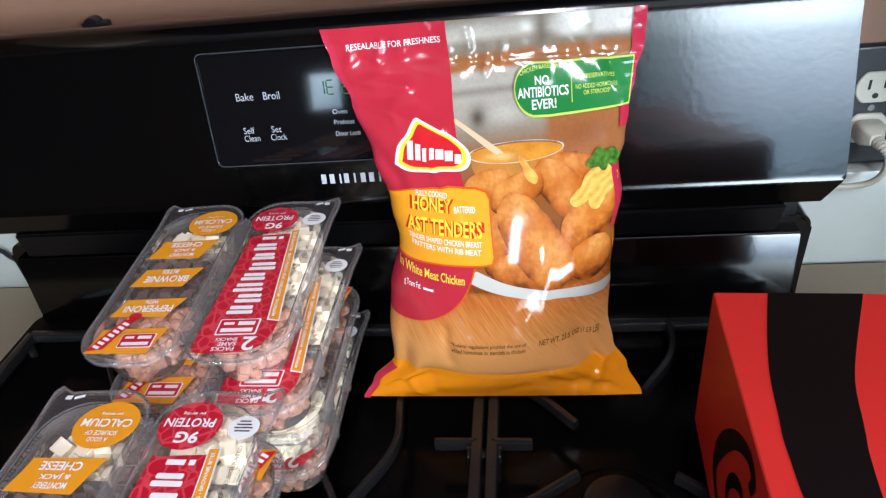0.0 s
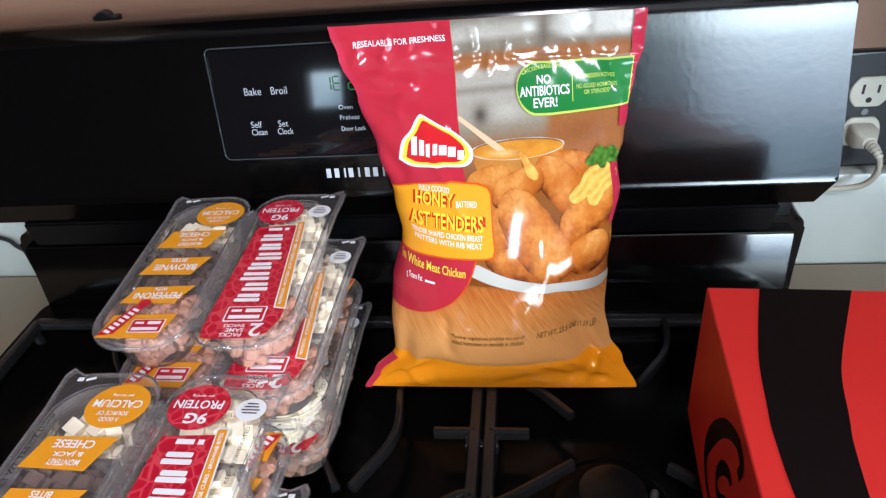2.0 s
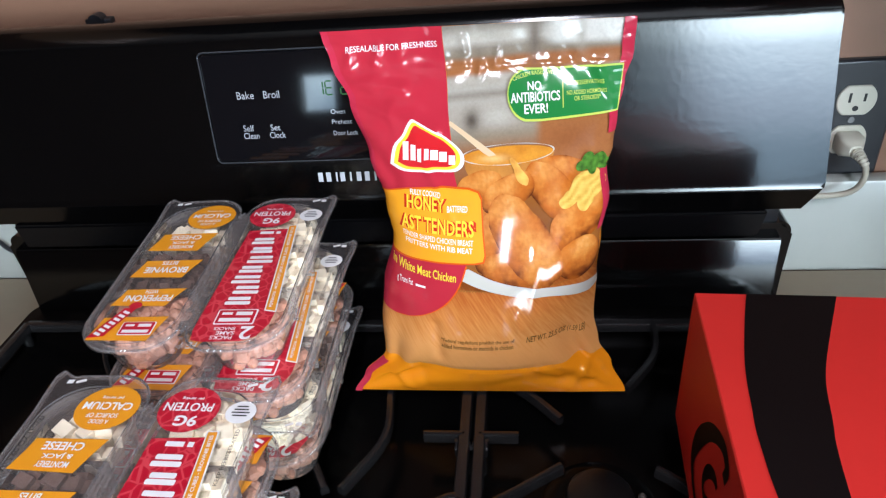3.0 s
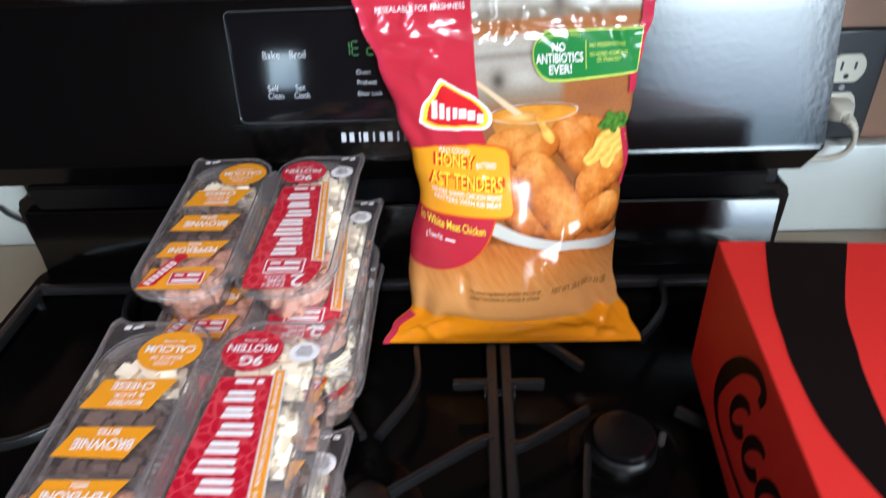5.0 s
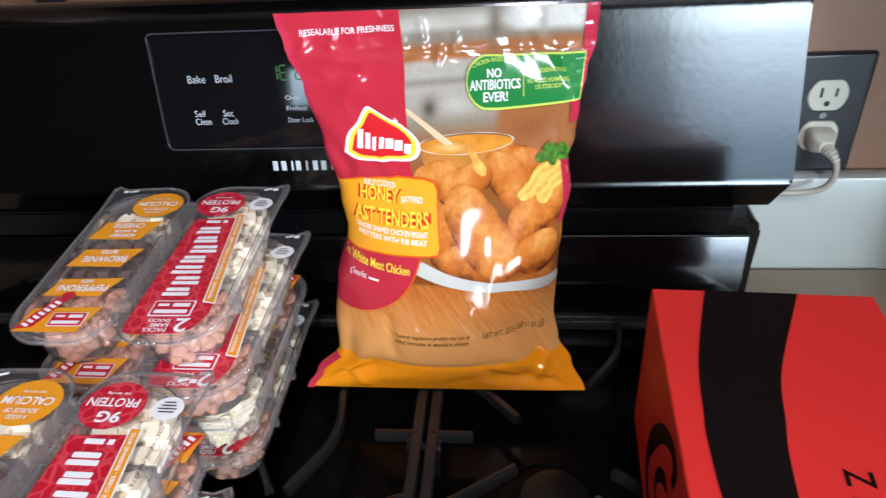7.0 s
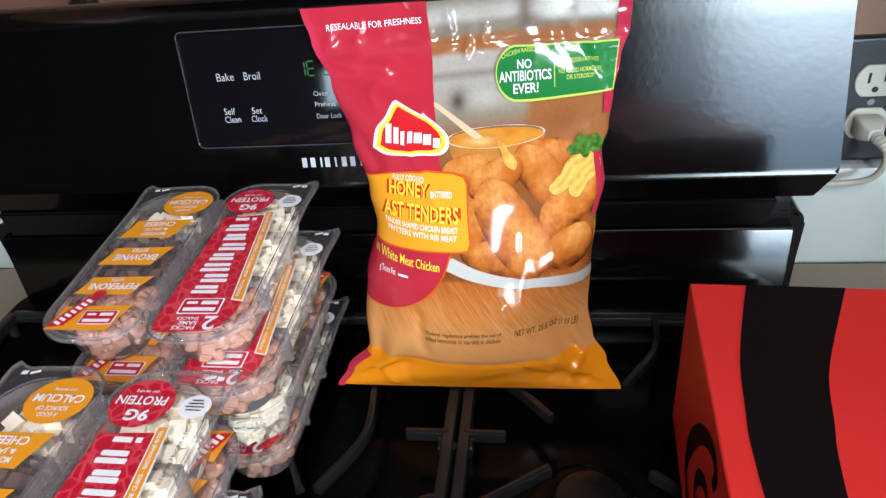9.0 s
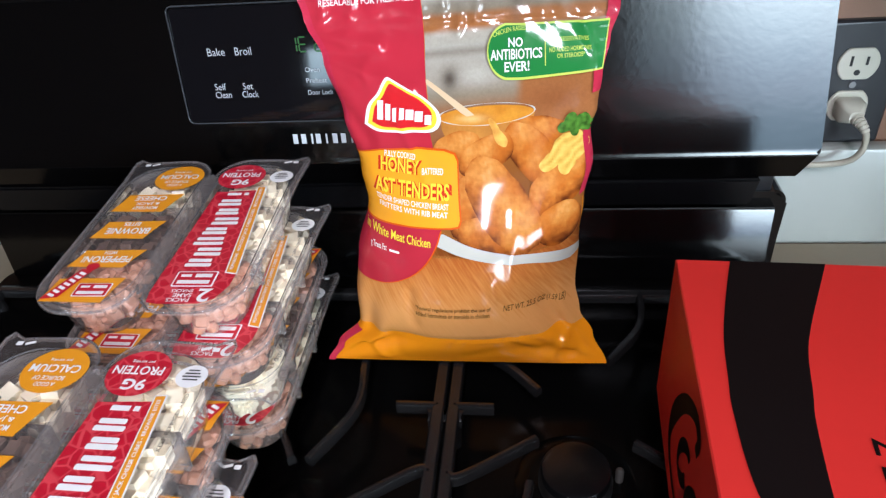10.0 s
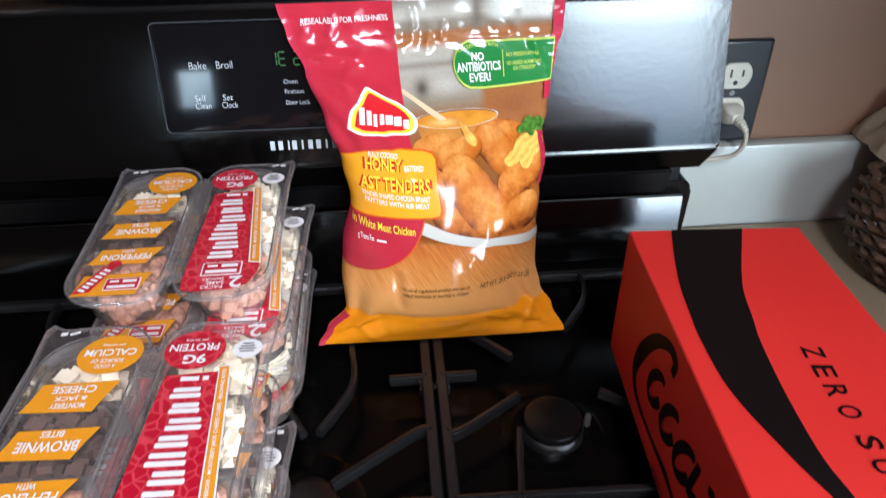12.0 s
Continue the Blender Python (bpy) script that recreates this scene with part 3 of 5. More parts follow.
carton_top("black_band", ribbon([(0.0680, 0.024, 0.052), (0.0583, -0.002, 0.0515), (0.0400, -0.064, 0.0425), (0.0344, -0.103, 0.0390), (0.0322, -0.124, 0.0367), (0.0320, -0.166, 0.0310), (0.0385, -0.2125, 0.0160), (0.0455, -0.238, 0.0100), (0.0530, -0.270, 0.0055), (0.0600, -0.310, 0.0015)]), BLACK_CARD, "sweeping black band")
_d = 0.1367
for _s in "ZERO SUGAR":
    if _s != " ":
        carton_top("carton_letter", letters(_s, 0.0779 - (_d - 0.1367) * 0.03, -_d, 0.0098, 0.0125, -94, 0.012), BLACK_CARD)
    _d += 0.0156 if _s != " " else 0.0060
# the flowing brand script, as plain swashes and loops
for _pts in ([(0.1280, 0.100, 0.007), (0.1290, 0.110, 0.008), (0.115, 0.112, 0.008), (0.092, 0.096, 0.011), (0.072, 0.066, 0.014), (0.067, 0.042, 0.010), (0.082, 0.030, 0.006), (0.115, 0.030, 0.004), (0.150, 0.034, 0.006), (0.170, 0.0315, 0.004), (0.183, 0.027, 0.001)],
             [(0.250, 0.112, 0.003), (0.2386, 0.106, 0.007), (0.217, 0.085, 0.011), (0.202, 0.057, 0.015), (0.2014, 0.033, 0.011), (0.2117, 0.025, 0.008), (0.2265, 0.037, 0.006), (0.2392, 0.058, 0.004)],
             [(0.255, 0.060, 0.005), (0.275, 0.090, 0.010), (0.310, 0.085, 0.008), (0.34, 0.10, 0.004)]):
    carton_left("script_swash", ribbon(_pts), BLACK_CARD)
for _d, _z in ((0.1105, 0.0695), (0.1415, 0.0690), (0.1715, 0.0690), (0.262, 0.066), (0.292, 0.066), (0.322, 0.066)):
    carton_left("script_loop", ribbon([(x, y, 0.0044 + 0.0040 * abs(math.sin(i * 0.45))) for i, (x, y) in enumerate(ellipse(_d, _z, 0.0185, 0.0095, 52, 14)[:12])], 3), BLACK_CARD)
carton_left("script_swash", ribbon([(0.1890, 0.088, 0.006), (0.1850, 0.062, 0.007), (0.1954, 0.068, 0.003)]), BLACK_CARD)
carton_left("script_dash", bars([(0.2082, 0.0892, 0.008, 0.006, 20)]), BLACK_CARD)
for i in range(12):
    carton_left("small_print_bar", bars([(0.134 + 0.0066 * i, 0.0135, 0.004, 0.007, 0)]), RED_DARK)
part("end_flap", block(0.004, CW - 0.004, -0.0002, 0.0012, 0.004, CH * 0.55), RED_CARD, carton)

# ---------------------------------------------------------------- wall outlet and plug
outlet = thing("wall_outlet", "black wall plate with an ivory double socket", "outlet", pose(0.4435, 0.0948, 1.0695))
part("cover_plate", loft([[(x, y, z) for x, z in rounded_rect(w, h, 0.003, 3)] for w, h, y in ((0.070, 0.115, 0.0), (0.070, 0.115, -0.004), (0.066, 0.111, -0.006))]), BLACK_PLASTIC, outlet)
for _z in (0.0195, -0.0195):
    face = []
    for i in range(40):
        a = 2 * math.pi * i / 40
        face.append((0.0172 * math.cos(a), max(-0.0142, min(0.0142, 0.0172 * math.sin(a)))))
    so = part("socket", loft([[(x * s, y, _z + z * s) for x, z in face] for s, y in ((1, -0.005), (1, -0.0075), (0.95, -0.0082))]), IVORY, outlet, "ivory socket face")
    if _z > 0:
        for _x, _h in ((-0.0065, 0.009), (0.0065, 0.0075)):
            part("slot", block(_x - 0.0011, _x + 0.0011, -0.0086, -0.0078, _z + 0.003 - _h / 2, _z + 0.003 + _h / 2), DARK, so)
        part("earth_hole", loft([[(0.0026 * math.cos(a), y, _z - 0.0075 + 0.0026 * math.sin(a)) for a in (2 * math.pi * i / 14 for i in range(14))] for y in (-0.0078, -0.0086)]), DARK, so)
part("screw", loft([[(0.003 * math.cos(a), y, 0.003 * math.sin(a)) for a in (2 * math.pi * i / 14 for i in range(14))] for y in (-0.0055, -0.007)]), ALU, outlet)

plug = thing("power_plug", "ivory power plug with a ribbed collar and cord, in the socket", "plug")
part("plug_body", loft([[(0.4425 + x, y, 1.0500 + z) for x, z in rounded_rect(w, h, 0.004, 4)] for w, h, y in ((0.021, 0.018, 0.0862), (0.0225, 0.0195, 0.084), (0.0225, 0.0195, 0.073), (0.016, 0.014, 0.066), (0.011, 0.011, 0.062))]), IVORY, plug)
_cp = smooth_path([(0.4430, 0.064, 1.049), (0.4460, 0.056, 1.046), (0.4495, 0.051, 1.039), (0.4505, 0.051, 1.026), (0.4460, 0.055, 1.013), (0.434, 0.060, 1.006), (0.41, 0.066, 1.002), (0.375, 0.080, 0.998)], 6)
part("cord", tube(_cp, 0.0028, 10), CORD, plug)
for i in range(5):
    q = _cp[2 + i * 2]
    d = (_cp[3 + i * 2] - _cp[1 + i * 2]).normalized()
    part("collar_rib", tube([q - d * 0.0011, q + d * 0.0011], 0.0056 - i * 0.0005, 12), IVORY, plug)

def wall_cord():
    c = thing("loose_cable", "dark grey cable lying along the backsplash behind the stove", "cable")
    part("cord", tube(smooth_path([(-0.62, 0.067, 0.985), (-0.52, 0.067, 0.982), (-0.4567, 0.067, 0.9666), (-0.442, 0.067, 0.9536), (-0.41, 0.068, 0.93), (-0.392, 0.069, 0.9135)], 6), 0.0026, 8), BLACK_PLASTIC, c)


wall_cord()

# ---------------------------------------------------------------- basket and cloth at the worktop's back
WICKER = surface("dark_wicker", (0.085, 0.045, 0.024), 0.5, vary=0.35, grain=120, bump=0.4, bump_scale=300)
CLOTH = surface("cream_cloth", (0.34, 0.285, 0.20), 0.9, vary=0.1, grain=300, bump=0.5, bump_scale=900)
GREY_CLOTH = surface("grey_cloth", (0.30, 0.32, 0.38), 0.9, vary=0.15, grain=250, bump=0.5, bump_scale=900)
basket = thing("wicker_basket", "dark woven wicker basket with grey cloth on the worktop", "basket", pose(0.672, -0.045, 0.910))
for k in range(13):
    z = 0.004 + k * 0.0075
    r = 0.098 + 0.00085 * k + 0.012 * math.sin(k / 12 * math.pi)
    part("woven_strand", tube([((r + 0.0035 * (-1) ** (i + k)) * math.cos(2 * math.pi * i / 36), (r + 0.0035 * (-1) ** (i + k)) * math.sin(2 * math.pi * i / 36), z) for i in range(37)], 0.0042, 6), WICKER, basket)
for i in range(18):
    a = 2 * math.pi * i / 18
    part("stake", tube([((0.098 + 0.010 * math.sin(min(1, s) * math.pi) + 0.01 * s) * math.cos(a), (0.098 + 0.010 * math.sin(min(1, s) * math.pi) + 0.01 * s) * math.sin(a), 0.1 * s) for s in (0, 0.25, 0.5, 0.75, 1)], 0.003, 6), WICKER, basket)
part("basket_base", loft(disc_rings(0, 0, ((0.098, 0.0), (0.098, 0.006)), 30)), WICKER, basket)


def crumple(n, size, seed, height):
    """A heap of cloth: a folded grid closed underneath."""
    bm = bmesh.new()
    g = []
    for i in range(n + 1):
        row = []
        for j in range(n + 1):
            u, v = i / n * 2 - 1, j / n * 2 - 1
            r = max(abs(u), abs(v))
            p = Vector((u * 2.2 + seed, v * 2.2, seed * 0.7))
            h = height * (1 - r ** 3) * (0.72 + 0.5 * noise.noise(p) + 0.25 * abs(noise.noise(p * 2.3)))
            row.append(bm.verts.new((u * size[0] * (1 + 0.1 * noise.noise(p * 1.3)), v * size[1] * (1 + 0.1 * noise.noise(p * 1.7)), max(0.001, h))))
        g.append(row)
    for a, b in zip(g, g[1:]):
        for j in range(n):
            bm.faces.new((a[j], b[j], b[j + 1], a[j + 1]))
    rim = [e for e in bm.edges if e.is_boundary]
    bmesh.ops.holes_fill(bm, edges=rim)
    return bm


grey = part("folded_cloth", crumple(18, (0.085, 0.085), 3.1, 0.075), GREY_CLOTH)
grey.matrix_world = pose(0.672, -0.045, 0.9175)
tagged(grey, "grey folded cloth lying in the wicker basket", "cloth")
towel = part("kitchen_towel", crumple(26, (0.066, 0.044), 7.7, 0.056), CLOTH)
towel.matrix_world = pose(0.662, 0.048, 1.0128, 0, 0, -6)
tagged(towel, "crumpled cream kitchen towel on the basket rim and backsplash", "towel")

# small black hook over the console, on the wall
clip = thing("wall_clip", "small black clip fixed to the tan wall", "clip", pose(-0.2530, 0.0945, 1.1975))
part("clip_body", block(-0.0125, 0.0125, -0.010, 0.0, -0.004, 0.0015, 0.0014), BLACK_PLASTIC, clip)
part("clip_knob", loft([[(0.0065 * math.cos(a), y, 0.001 + 0.0055 * math.sin(a)) for a in (2 * math.pi * i / 16 for i in range(16))] for y in (-0.003, -0.014)]), BLACK_PLASTIC, clip)


# ---------------------------------------------------------------- frozen-food bag leaning on the console
def table(v, pts):
    for (a, p), (b, q) in zip(pts, pts[1:]):
        if v <= b:
            t = max(0.0, (v - a) / (b - a))
            t = t * t * (3 - 2 * t)
            return p + (q - p) * t
    return pts[-1][1]


def step_up(a, b, x):
    t = min(1.0, max(0.0, (x - a) / (b - a)))
    return t * t * (3 - 2 * t)


def curve(v, pts):
    """A smooth line through (place, value) points, with no flats at them."""
    k = 0
    while k < len(pts) - 2 and v > pts[k + 1][0]:
        k += 1
    (a, p), (b, q) = pts[k], pts[k + 1]
    h, d = b - a, (q - p) / (b - a)
    before = (p - pts[k - 1][1]) / (a - pts[k - 1][0]) if k else d
    after = (pts[k + 2][1] - q) / (pts[k + 2][0] - b) if k + 2 < len(pts) else d
    m0, m1, t = (before + d) / 2, (d + after) / 2, min(1.0, max(0.0, (v - a) / h))
    return p * (1 + 2 * t) * (1 - t) ** 2 + m0 * h * t * (1 - t) ** 2 + q * t * t * (3 - 2 * t) + m1 * h * t * t * (t - 1)


BAG_H = 0.256
LEFT = ((0, 0.0005), (0.05, 0.009), (0.11, 0.026), (0.20, 0.024), (0.30, 0.0265), (0.43, 0.0355), (0.53, 0.030), (0.65, 0.018), (0.80, 0.004), (0.91, -0.009), (1.0, -0.016))
RIGHT = ((0, 0.2185), (0.08, 0.208), (0.14, 0.198), (0.21, 0.1945), (0.32, 0.197), (0.43, 0.201), (0.53, 0.207), (0.60, 0.205), (0.66, 0.210), (0.74, 0.213), (0.83, 0.218), (0.91, 0.2245), (1.0, 0.2265))
EDGE = ((0, -0.139), (0.25, -0.100), (0.5, -0.063), (0.75, -0.030), (1.0, -0.0055))
MID = ((0, -0.140), (0.08, -0.147), (0.22, -0.146), (0.43, -0.118), (0.65, -0.068), (0.80, -0.030), (0.9, -0.012), (1.0, -0.0055))


# creases in the film: from x, v to x, v, their half width and height in metres
CREASES = ((0.007, 0.850, 0.048, 0.838, 0.0045, 0.0030), (0.0105, 0.800, 0.074, 0.736, 0.0040, 0.0026), (0.0575, 0.706, 0.086, 0.530, 0.0030, 0.0018),
           (0.095, 0.965, 0.097, 0.925, 0.0026, 0.0024), (0.109, 0.895, 0.107, 0.860, 0.0026, 0.0022), (0.122, 0.925, 0.120, 0.890, 0.0026, 0.0020),
           (0.006, 0.930, 0.001, 0.890, 0.0030, 0.0026), (0.030, 0.955, 0.026, 0.905, 0.0026, 0.0024), (0.149, 0.460, 0.147, 0.285, 0.0040, 0.0010),
           (0.132, 0.300, 0.137, 0.255, 0.0030, 0.0018), (0.072, 0.260, 0.074, 0.165, 0.0040, -0.0028), (0.150, 0.110, 0.166, 0.070, 0.0035, 0.0022),
           (0.012, 0.700, 0.040, 0.610, 0.0050, -0.0028), (0.199, 0.860, 0.210, 0.775, 0.0035, 0.0026), (0.004, 0.780, 0.024, 0.560, 0.0040, 0.0024),
           (0.026, 0.115, 0.050, 0.020, 0.0032, 0.0030), (0.010, 0.020, 0.034, 0.080, 0.0036, -0.0022), (0.054, 0.120, 0.062, 0.030, 0.0045, -0.0015),
           (0.194, 0.130, 0.176, 0.012, 0.0034, 0.0034), (0.206, 0.062, 0.188, 0.022, 0.0034, -0.0028), (0.172, 0.200, 0.184, 0.070, 0.0055, -0.0028), (0.112, 0.030, 0.130, 0.055, 0.0045, -0.0012))


def creased(x, v):
    s = 0.0
    for x0, v0, x1, v1, w, h in CREASES:
        ax, ay, bx, by = x - x0, (v - v0) * 0.26, x1 - x0, (v1 - v0) * 0.26
        t = min(1.0, max(0.0, (ax * bx + ay * by) / (bx * bx + by * by)))
        d = math.hypot(ax - t * bx, ay - t * by)
        s += h * math.exp(-(d / w) ** 2)
    return s


def bag_shape(x, v):
    """The true shape of the bag's front: x across, v from the bottom seam (0) to the top one (1)."""
    v = min(1.0, max(0.0, v))
    xl, xr = table(v, LEFT), table(v, RIGHT)
    u = min(1.0, max(0.0, (x - xl) / (xr - xl)))
    full = (4 * u * (1 - u)) ** (0.55 + (0.45 * step_up(0.5, 0.75, u) * (1 - step_up(0.15, 0.42, v))))
    fold = 0.0
    # creases that fan out from the lower corners, puckers under the zip, dents along the sides
    for cu, side in ((0.0, 1), (1.0, -1)):
        du, dv = (u - cu) * side * 0.2, v * 0.25
        a = math.atan2(dv, du + 1e-6)
        r = math.hypot(du, dv)
        fold += 0.0035 * math.sin(a * 9 + cu * 2) * math.exp(-((r - 0.035) / 0.03) ** 2)
    fold += 0.0005 * math.sin(x * 210 + 3 * math.sin(x * 70) + v * 20) * math.exp(-((v - 0.915) / 0.035) ** 2)
    fold += 0.0007 * math.sin(x * 150 + 1.3) * math.exp(-((v - 0.97) / 0.03) ** 2)
    crease = abs(noise.noise(Vector((x * 30 + v * 9, v * 4.0 - x * 10, 5.1))))
    fold += 0.0006 * (0.25 - min(0.25, crease)) * 4 * min(1, max(0, v - 0.62) * 5)
    fold -= 0.0016 * math.exp(-((v - 0.118) / 0.006) ** 2)
    fold += 0.0025 * math.sin(v * 36 + 1) * (math.exp(-(u / 0.10) ** 2) + math.exp(-((1 - u) / 0.10) ** 2)) * min(1, v * 5) * min(1, (1 - v) * 6)
    p = Vector((x * 24, v * 5.5, 0.3))
    fold += (0.0004 * noise.noise(p) + 0.0003 * noise.noise(p * 2.4)) * full
    # short sharp puckers hang from the zip and from the top seam
    k = noise.noise(Vector((x * 55, v * 3, 9.7)))
    fold += 0.0008 * max(0.0, k - 0.08) * 3 * math.exp(-((v - 0.935) / 0.028) ** 2)
    k = abs(noise.noise(Vector((x * 22 - v * 6, v * 7 + x * 16, 2.2))))
    fold += 0.0026 * max(0.0, 0.16 - k) * 6 * math.exp(-((v - 0.78) / 0.12) ** 2) * max(0.0, 1 - u * 2.0)
    # pressed, crinkled seams down the sides
    fold += 0.0022 * math.sin(v * 190 + 9 * noise.noise(Vector((v * 14, cu, 0)))) * (math.exp(-(u / 0.035) ** 2) + math.exp(-((1 - u) / 0.035) ** 2))
    fold += creased(x, v)
    zip_line = 0.0007 * math.exp(-((v - 0.885) / 0.006) ** 2) + 0.0002 * math.exp(-((v - 0.868) / 0.005) ** 2)
    y = curve(v, EDGE) + (curve(v, MID) - curve(v, EDGE)) * full - (fold + zip_line) * min(1.0, 12 * u, 12 * (1 - u)) * min(1, v * 14 + 0.1)
    return Vector((xl + (xr - xl) * u, min(y, -0.0245 + (0.945 + BAG_H * v - 1.0625) * 0.1583 if v > 0.46 else y), 0.9465 + BAG_H * v))


NU, NV = 110, 140
GRID = []
for _j in range(NV + 1):
    _a, _b = table(_j / NV, LEFT), table(_j / NV, RIGHT)
    GRID.append([bag_shape(_a + (_b - _a) * _i / NU, _j / NV) for _i in range(NU + 1)])


def bag_place(x, v, out=0.0):
    """A place on the bag's meshed front, lifted by out."""
    v = min(1.0, max(0.0, v))
    xl, xr = table(v, LEFT), table(v, RIGHT)
    u = min(1.0, max(0.0, (x - xl) / (xr - xl))) * NU
    w = v * NV
    i, j = min(int(u), NU - 1), min(int(w), NV - 1)
    a, b = u - i, w - j
    p = (GRID[j][i] * (1 - a) + GRID[j][i + 1] * a) * (1 - b) + (GRID[j + 1][i] * (1 - a) + GRID[j + 1][i + 1] * a) * b
    return Vector((p.x, p.y - out, p.z + out * 0.5))


FILM_ROUGH = 0.10


def film(name, colour, **kw):
    return surface(name, colour, FILM_ROUGH, vary=kw.get("vary", 0.06), grain=kw.get("grain", 40), bump=0.04, bump_scale=110, wear=0.3, spec=0.42)


ORANGE_FILM = film("orange_bag_film", (0.80, 0.26, 0.008))
MAGENTA = film("magenta_bag_film", (0.49, 0.026, 0.045), vary=0.20)
MAGENTA_EDGE = film("magenta_bag_seam", (0.50, 0.028, 0.060), vary=0.25, grain=300)
YELLOW = film("amber_label_film", (0.88, 0.36, 0.02), vary=0.08)
GREEN = film("green_badge_film", (0.020, 0.20, 0.045))
LIME_INK = film("lime_ink", (0.55, 0.68, 0.12))
YELLOW_INK = film("yellow_ink", (0.90, 0.72, 0.06))
RED_INK = film("red_ink", (0.62, 0.02, 0.025))
DEEP_INK = film("deep_orange_ink", (0.70, 0.10, 0.01))
HONEY_RED = film("red_orange_ink", (0.62, 0.035, 0.012))
HONEY_FILL = film("honey_yellow_ink", (0.95, 0.64, 0.05))
BROWN_INK = film("brown_ink", (0.12, 0.07, 0.015))
WHITE_FILM = film("white_bag_ink", (0.85, 0.84, 0.82))
PORCELAIN = film("bowl_rim_print", (0.56, 0.545, 0.48), vary=0.10)


def printed(name, stops, axis=1, scale=1.0, offset=0.0, noisy=0.15, nscale=60.0, stretch=(1, 1, 1), rough=FILM_ROUGH, turn=0.0):
    """A printed photograph: colours that run along the print's own coordinates, broken up by soft noise."""
    m, nt, b = nodes_of(name)
    uv = nt.nodes.new("ShaderNodeUVMap")
    uv.uv_map = "print"
    mp = nt.nodes.new("ShaderNodeMapping")
    mp.inputs["Scale"].default_value = (1, 0.29, 1) if turn else stretch
    mp.inputs["Rotation"].default_value = (0, 0, radians(turn))
    nt.links.new(uv.outputs[0], mp.inputs[0])
    n = add(nt, "ShaderNodeTexNoise", Scale=nscale, Detail=3.0)
    if turn:
        mp2 = nt.nodes.new("ShaderNodeMapping")
        mp2.inputs["Scale"].default_value = stretch
        nt.links.new(mp.outputs[0], mp2.inputs[0])
        mp = mp2
    nt.links.new(mp.outputs[0], n.inputs["Vector"])
    if axis == 2:
        g = nt.nodes.new("ShaderNodeVectorMath")
        g.operation = "LENGTH"
        nt.links.new(uv.outputs[0], g.inputs[0])
        src = g.outputs["Value"]
    else:
        s = nt.nodes.new("ShaderNodeSeparateXYZ")
        nt.links.new(uv.outputs[0], s.inputs[0])
        src = s.outputs[axis]
    a = nt.nodes.new("ShaderNodeMath")
    a.operation = "MULTIPLY_ADD"
    a.inputs[1].default_value, a.inputs[2].default_value = scale, offset
    nt.links.new(src, a.inputs[0])
    c = nt.nodes.new("ShaderNodeMath")
    c.operation = "MULTIPLY_ADD"
    c.inputs[1].default_value = noisy
    nt.links.new(n.outputs[0], c.inputs[0])
    nt.links.new(a.outputs[0], c.inputs[2])
    d = nt.nodes.new("ShaderNodeMath")
    d.operation = "SUBTRACT"
    d.inputs[1].default_value = noisy * 0.5
    nt.links.new(c.outputs[0], d.inputs[0])
    r = ramp(nt, d.outputs[0], stops)
    nt.links.new(r.outputs[0], b.inputs["Base Color"])
    b.inputs["Roughness"].default_value = rough
    b.inputs["Specular IOR Level"].default_value = 0.42
    return m


WOOD = printed("wood_table_print", ((0.12, (0.66, 0.29, 0.085)), (0.34, (0.70, 0.31, 0.095)), (0.50, (0.60, 0.22, 0.052)), (0.68, (0.44, 0.115, 0.022)), (1.0, (0.34, 0.075, 0.014))), 1, 2.0, -0.05, 0.42, 1.0, (620.0, 45.0, 1), turn=-32)
SPOON = film("wooden_spoon_print", (0.72, 0.52, 0.32))
SHADOWED = printed("deep_brown_print", ((0.0, (0.20, 0.06, 0.012)), (1.0, (0.34, 0.12, 0.025))), 2, 1.0, 0.0, 0.5, 3.0)

bag = thing("frozen_food_bag", "upright plastic bag of chicken tenders leaning on the stove console", "food bag")


def bag_shell():
    """The filled bag: wrinkled front, flatter back, closed all round."""
    bm = bmesh.new()
    nu, nv = NU, NV
    front, back = [], []
    for j in range(nv + 1):
        v = j / nv
        xl, xr = table(v, LEFT), table(v, RIGHT)
        fr, bk = [], []
        for i in range(nu + 1):
            u = i / nu
            p = bag_place(xl + (xr - xl) * u, v)
            fr.append(bm.verts.new(p))
            if 0 < i < nu:
                thick = 0.052 * (4 * u * (1 - u)) ** 0.6 * math.sin(math.pi * v) ** 0.7
                wall_y = -0.0245 + (p.z - 1.0625) * 0.1583
                base = curve(v, EDGE) + 0.001
                bk.append(bm.verts.new((p.x, min(max(base, p.y + 0.0006 + 0.2 * thick), wall_y + 0.002 if p.z > 1.06 else 0.0), p.z)))
        front.append(fr)
        back.append([fr[0], *bk, fr[-1]])
    for a, b in zip(front, front[1:]):
        for i in range(nu):
            bm.faces.new((a[i], a[i + 1], b[i + 1], b[i]))
    for a, b in zip(back, back[1:]):
        for i in range(nu):
            bm.faces.new((a[i], b[i], b[i + 1], a[i + 1]))
    for j in (0, nv):
        for i in range(nu):
            q = [front[j][i], front[j][i + 1], back[j][i + 1], back[j][i]]
            q = list(dict.fromkeys(q))
            if len(q) > 2:
                bm.faces.new(q)
    return bm


bag_body = part("bag_film", bag_shell(), ORANGE_FILM, bag)


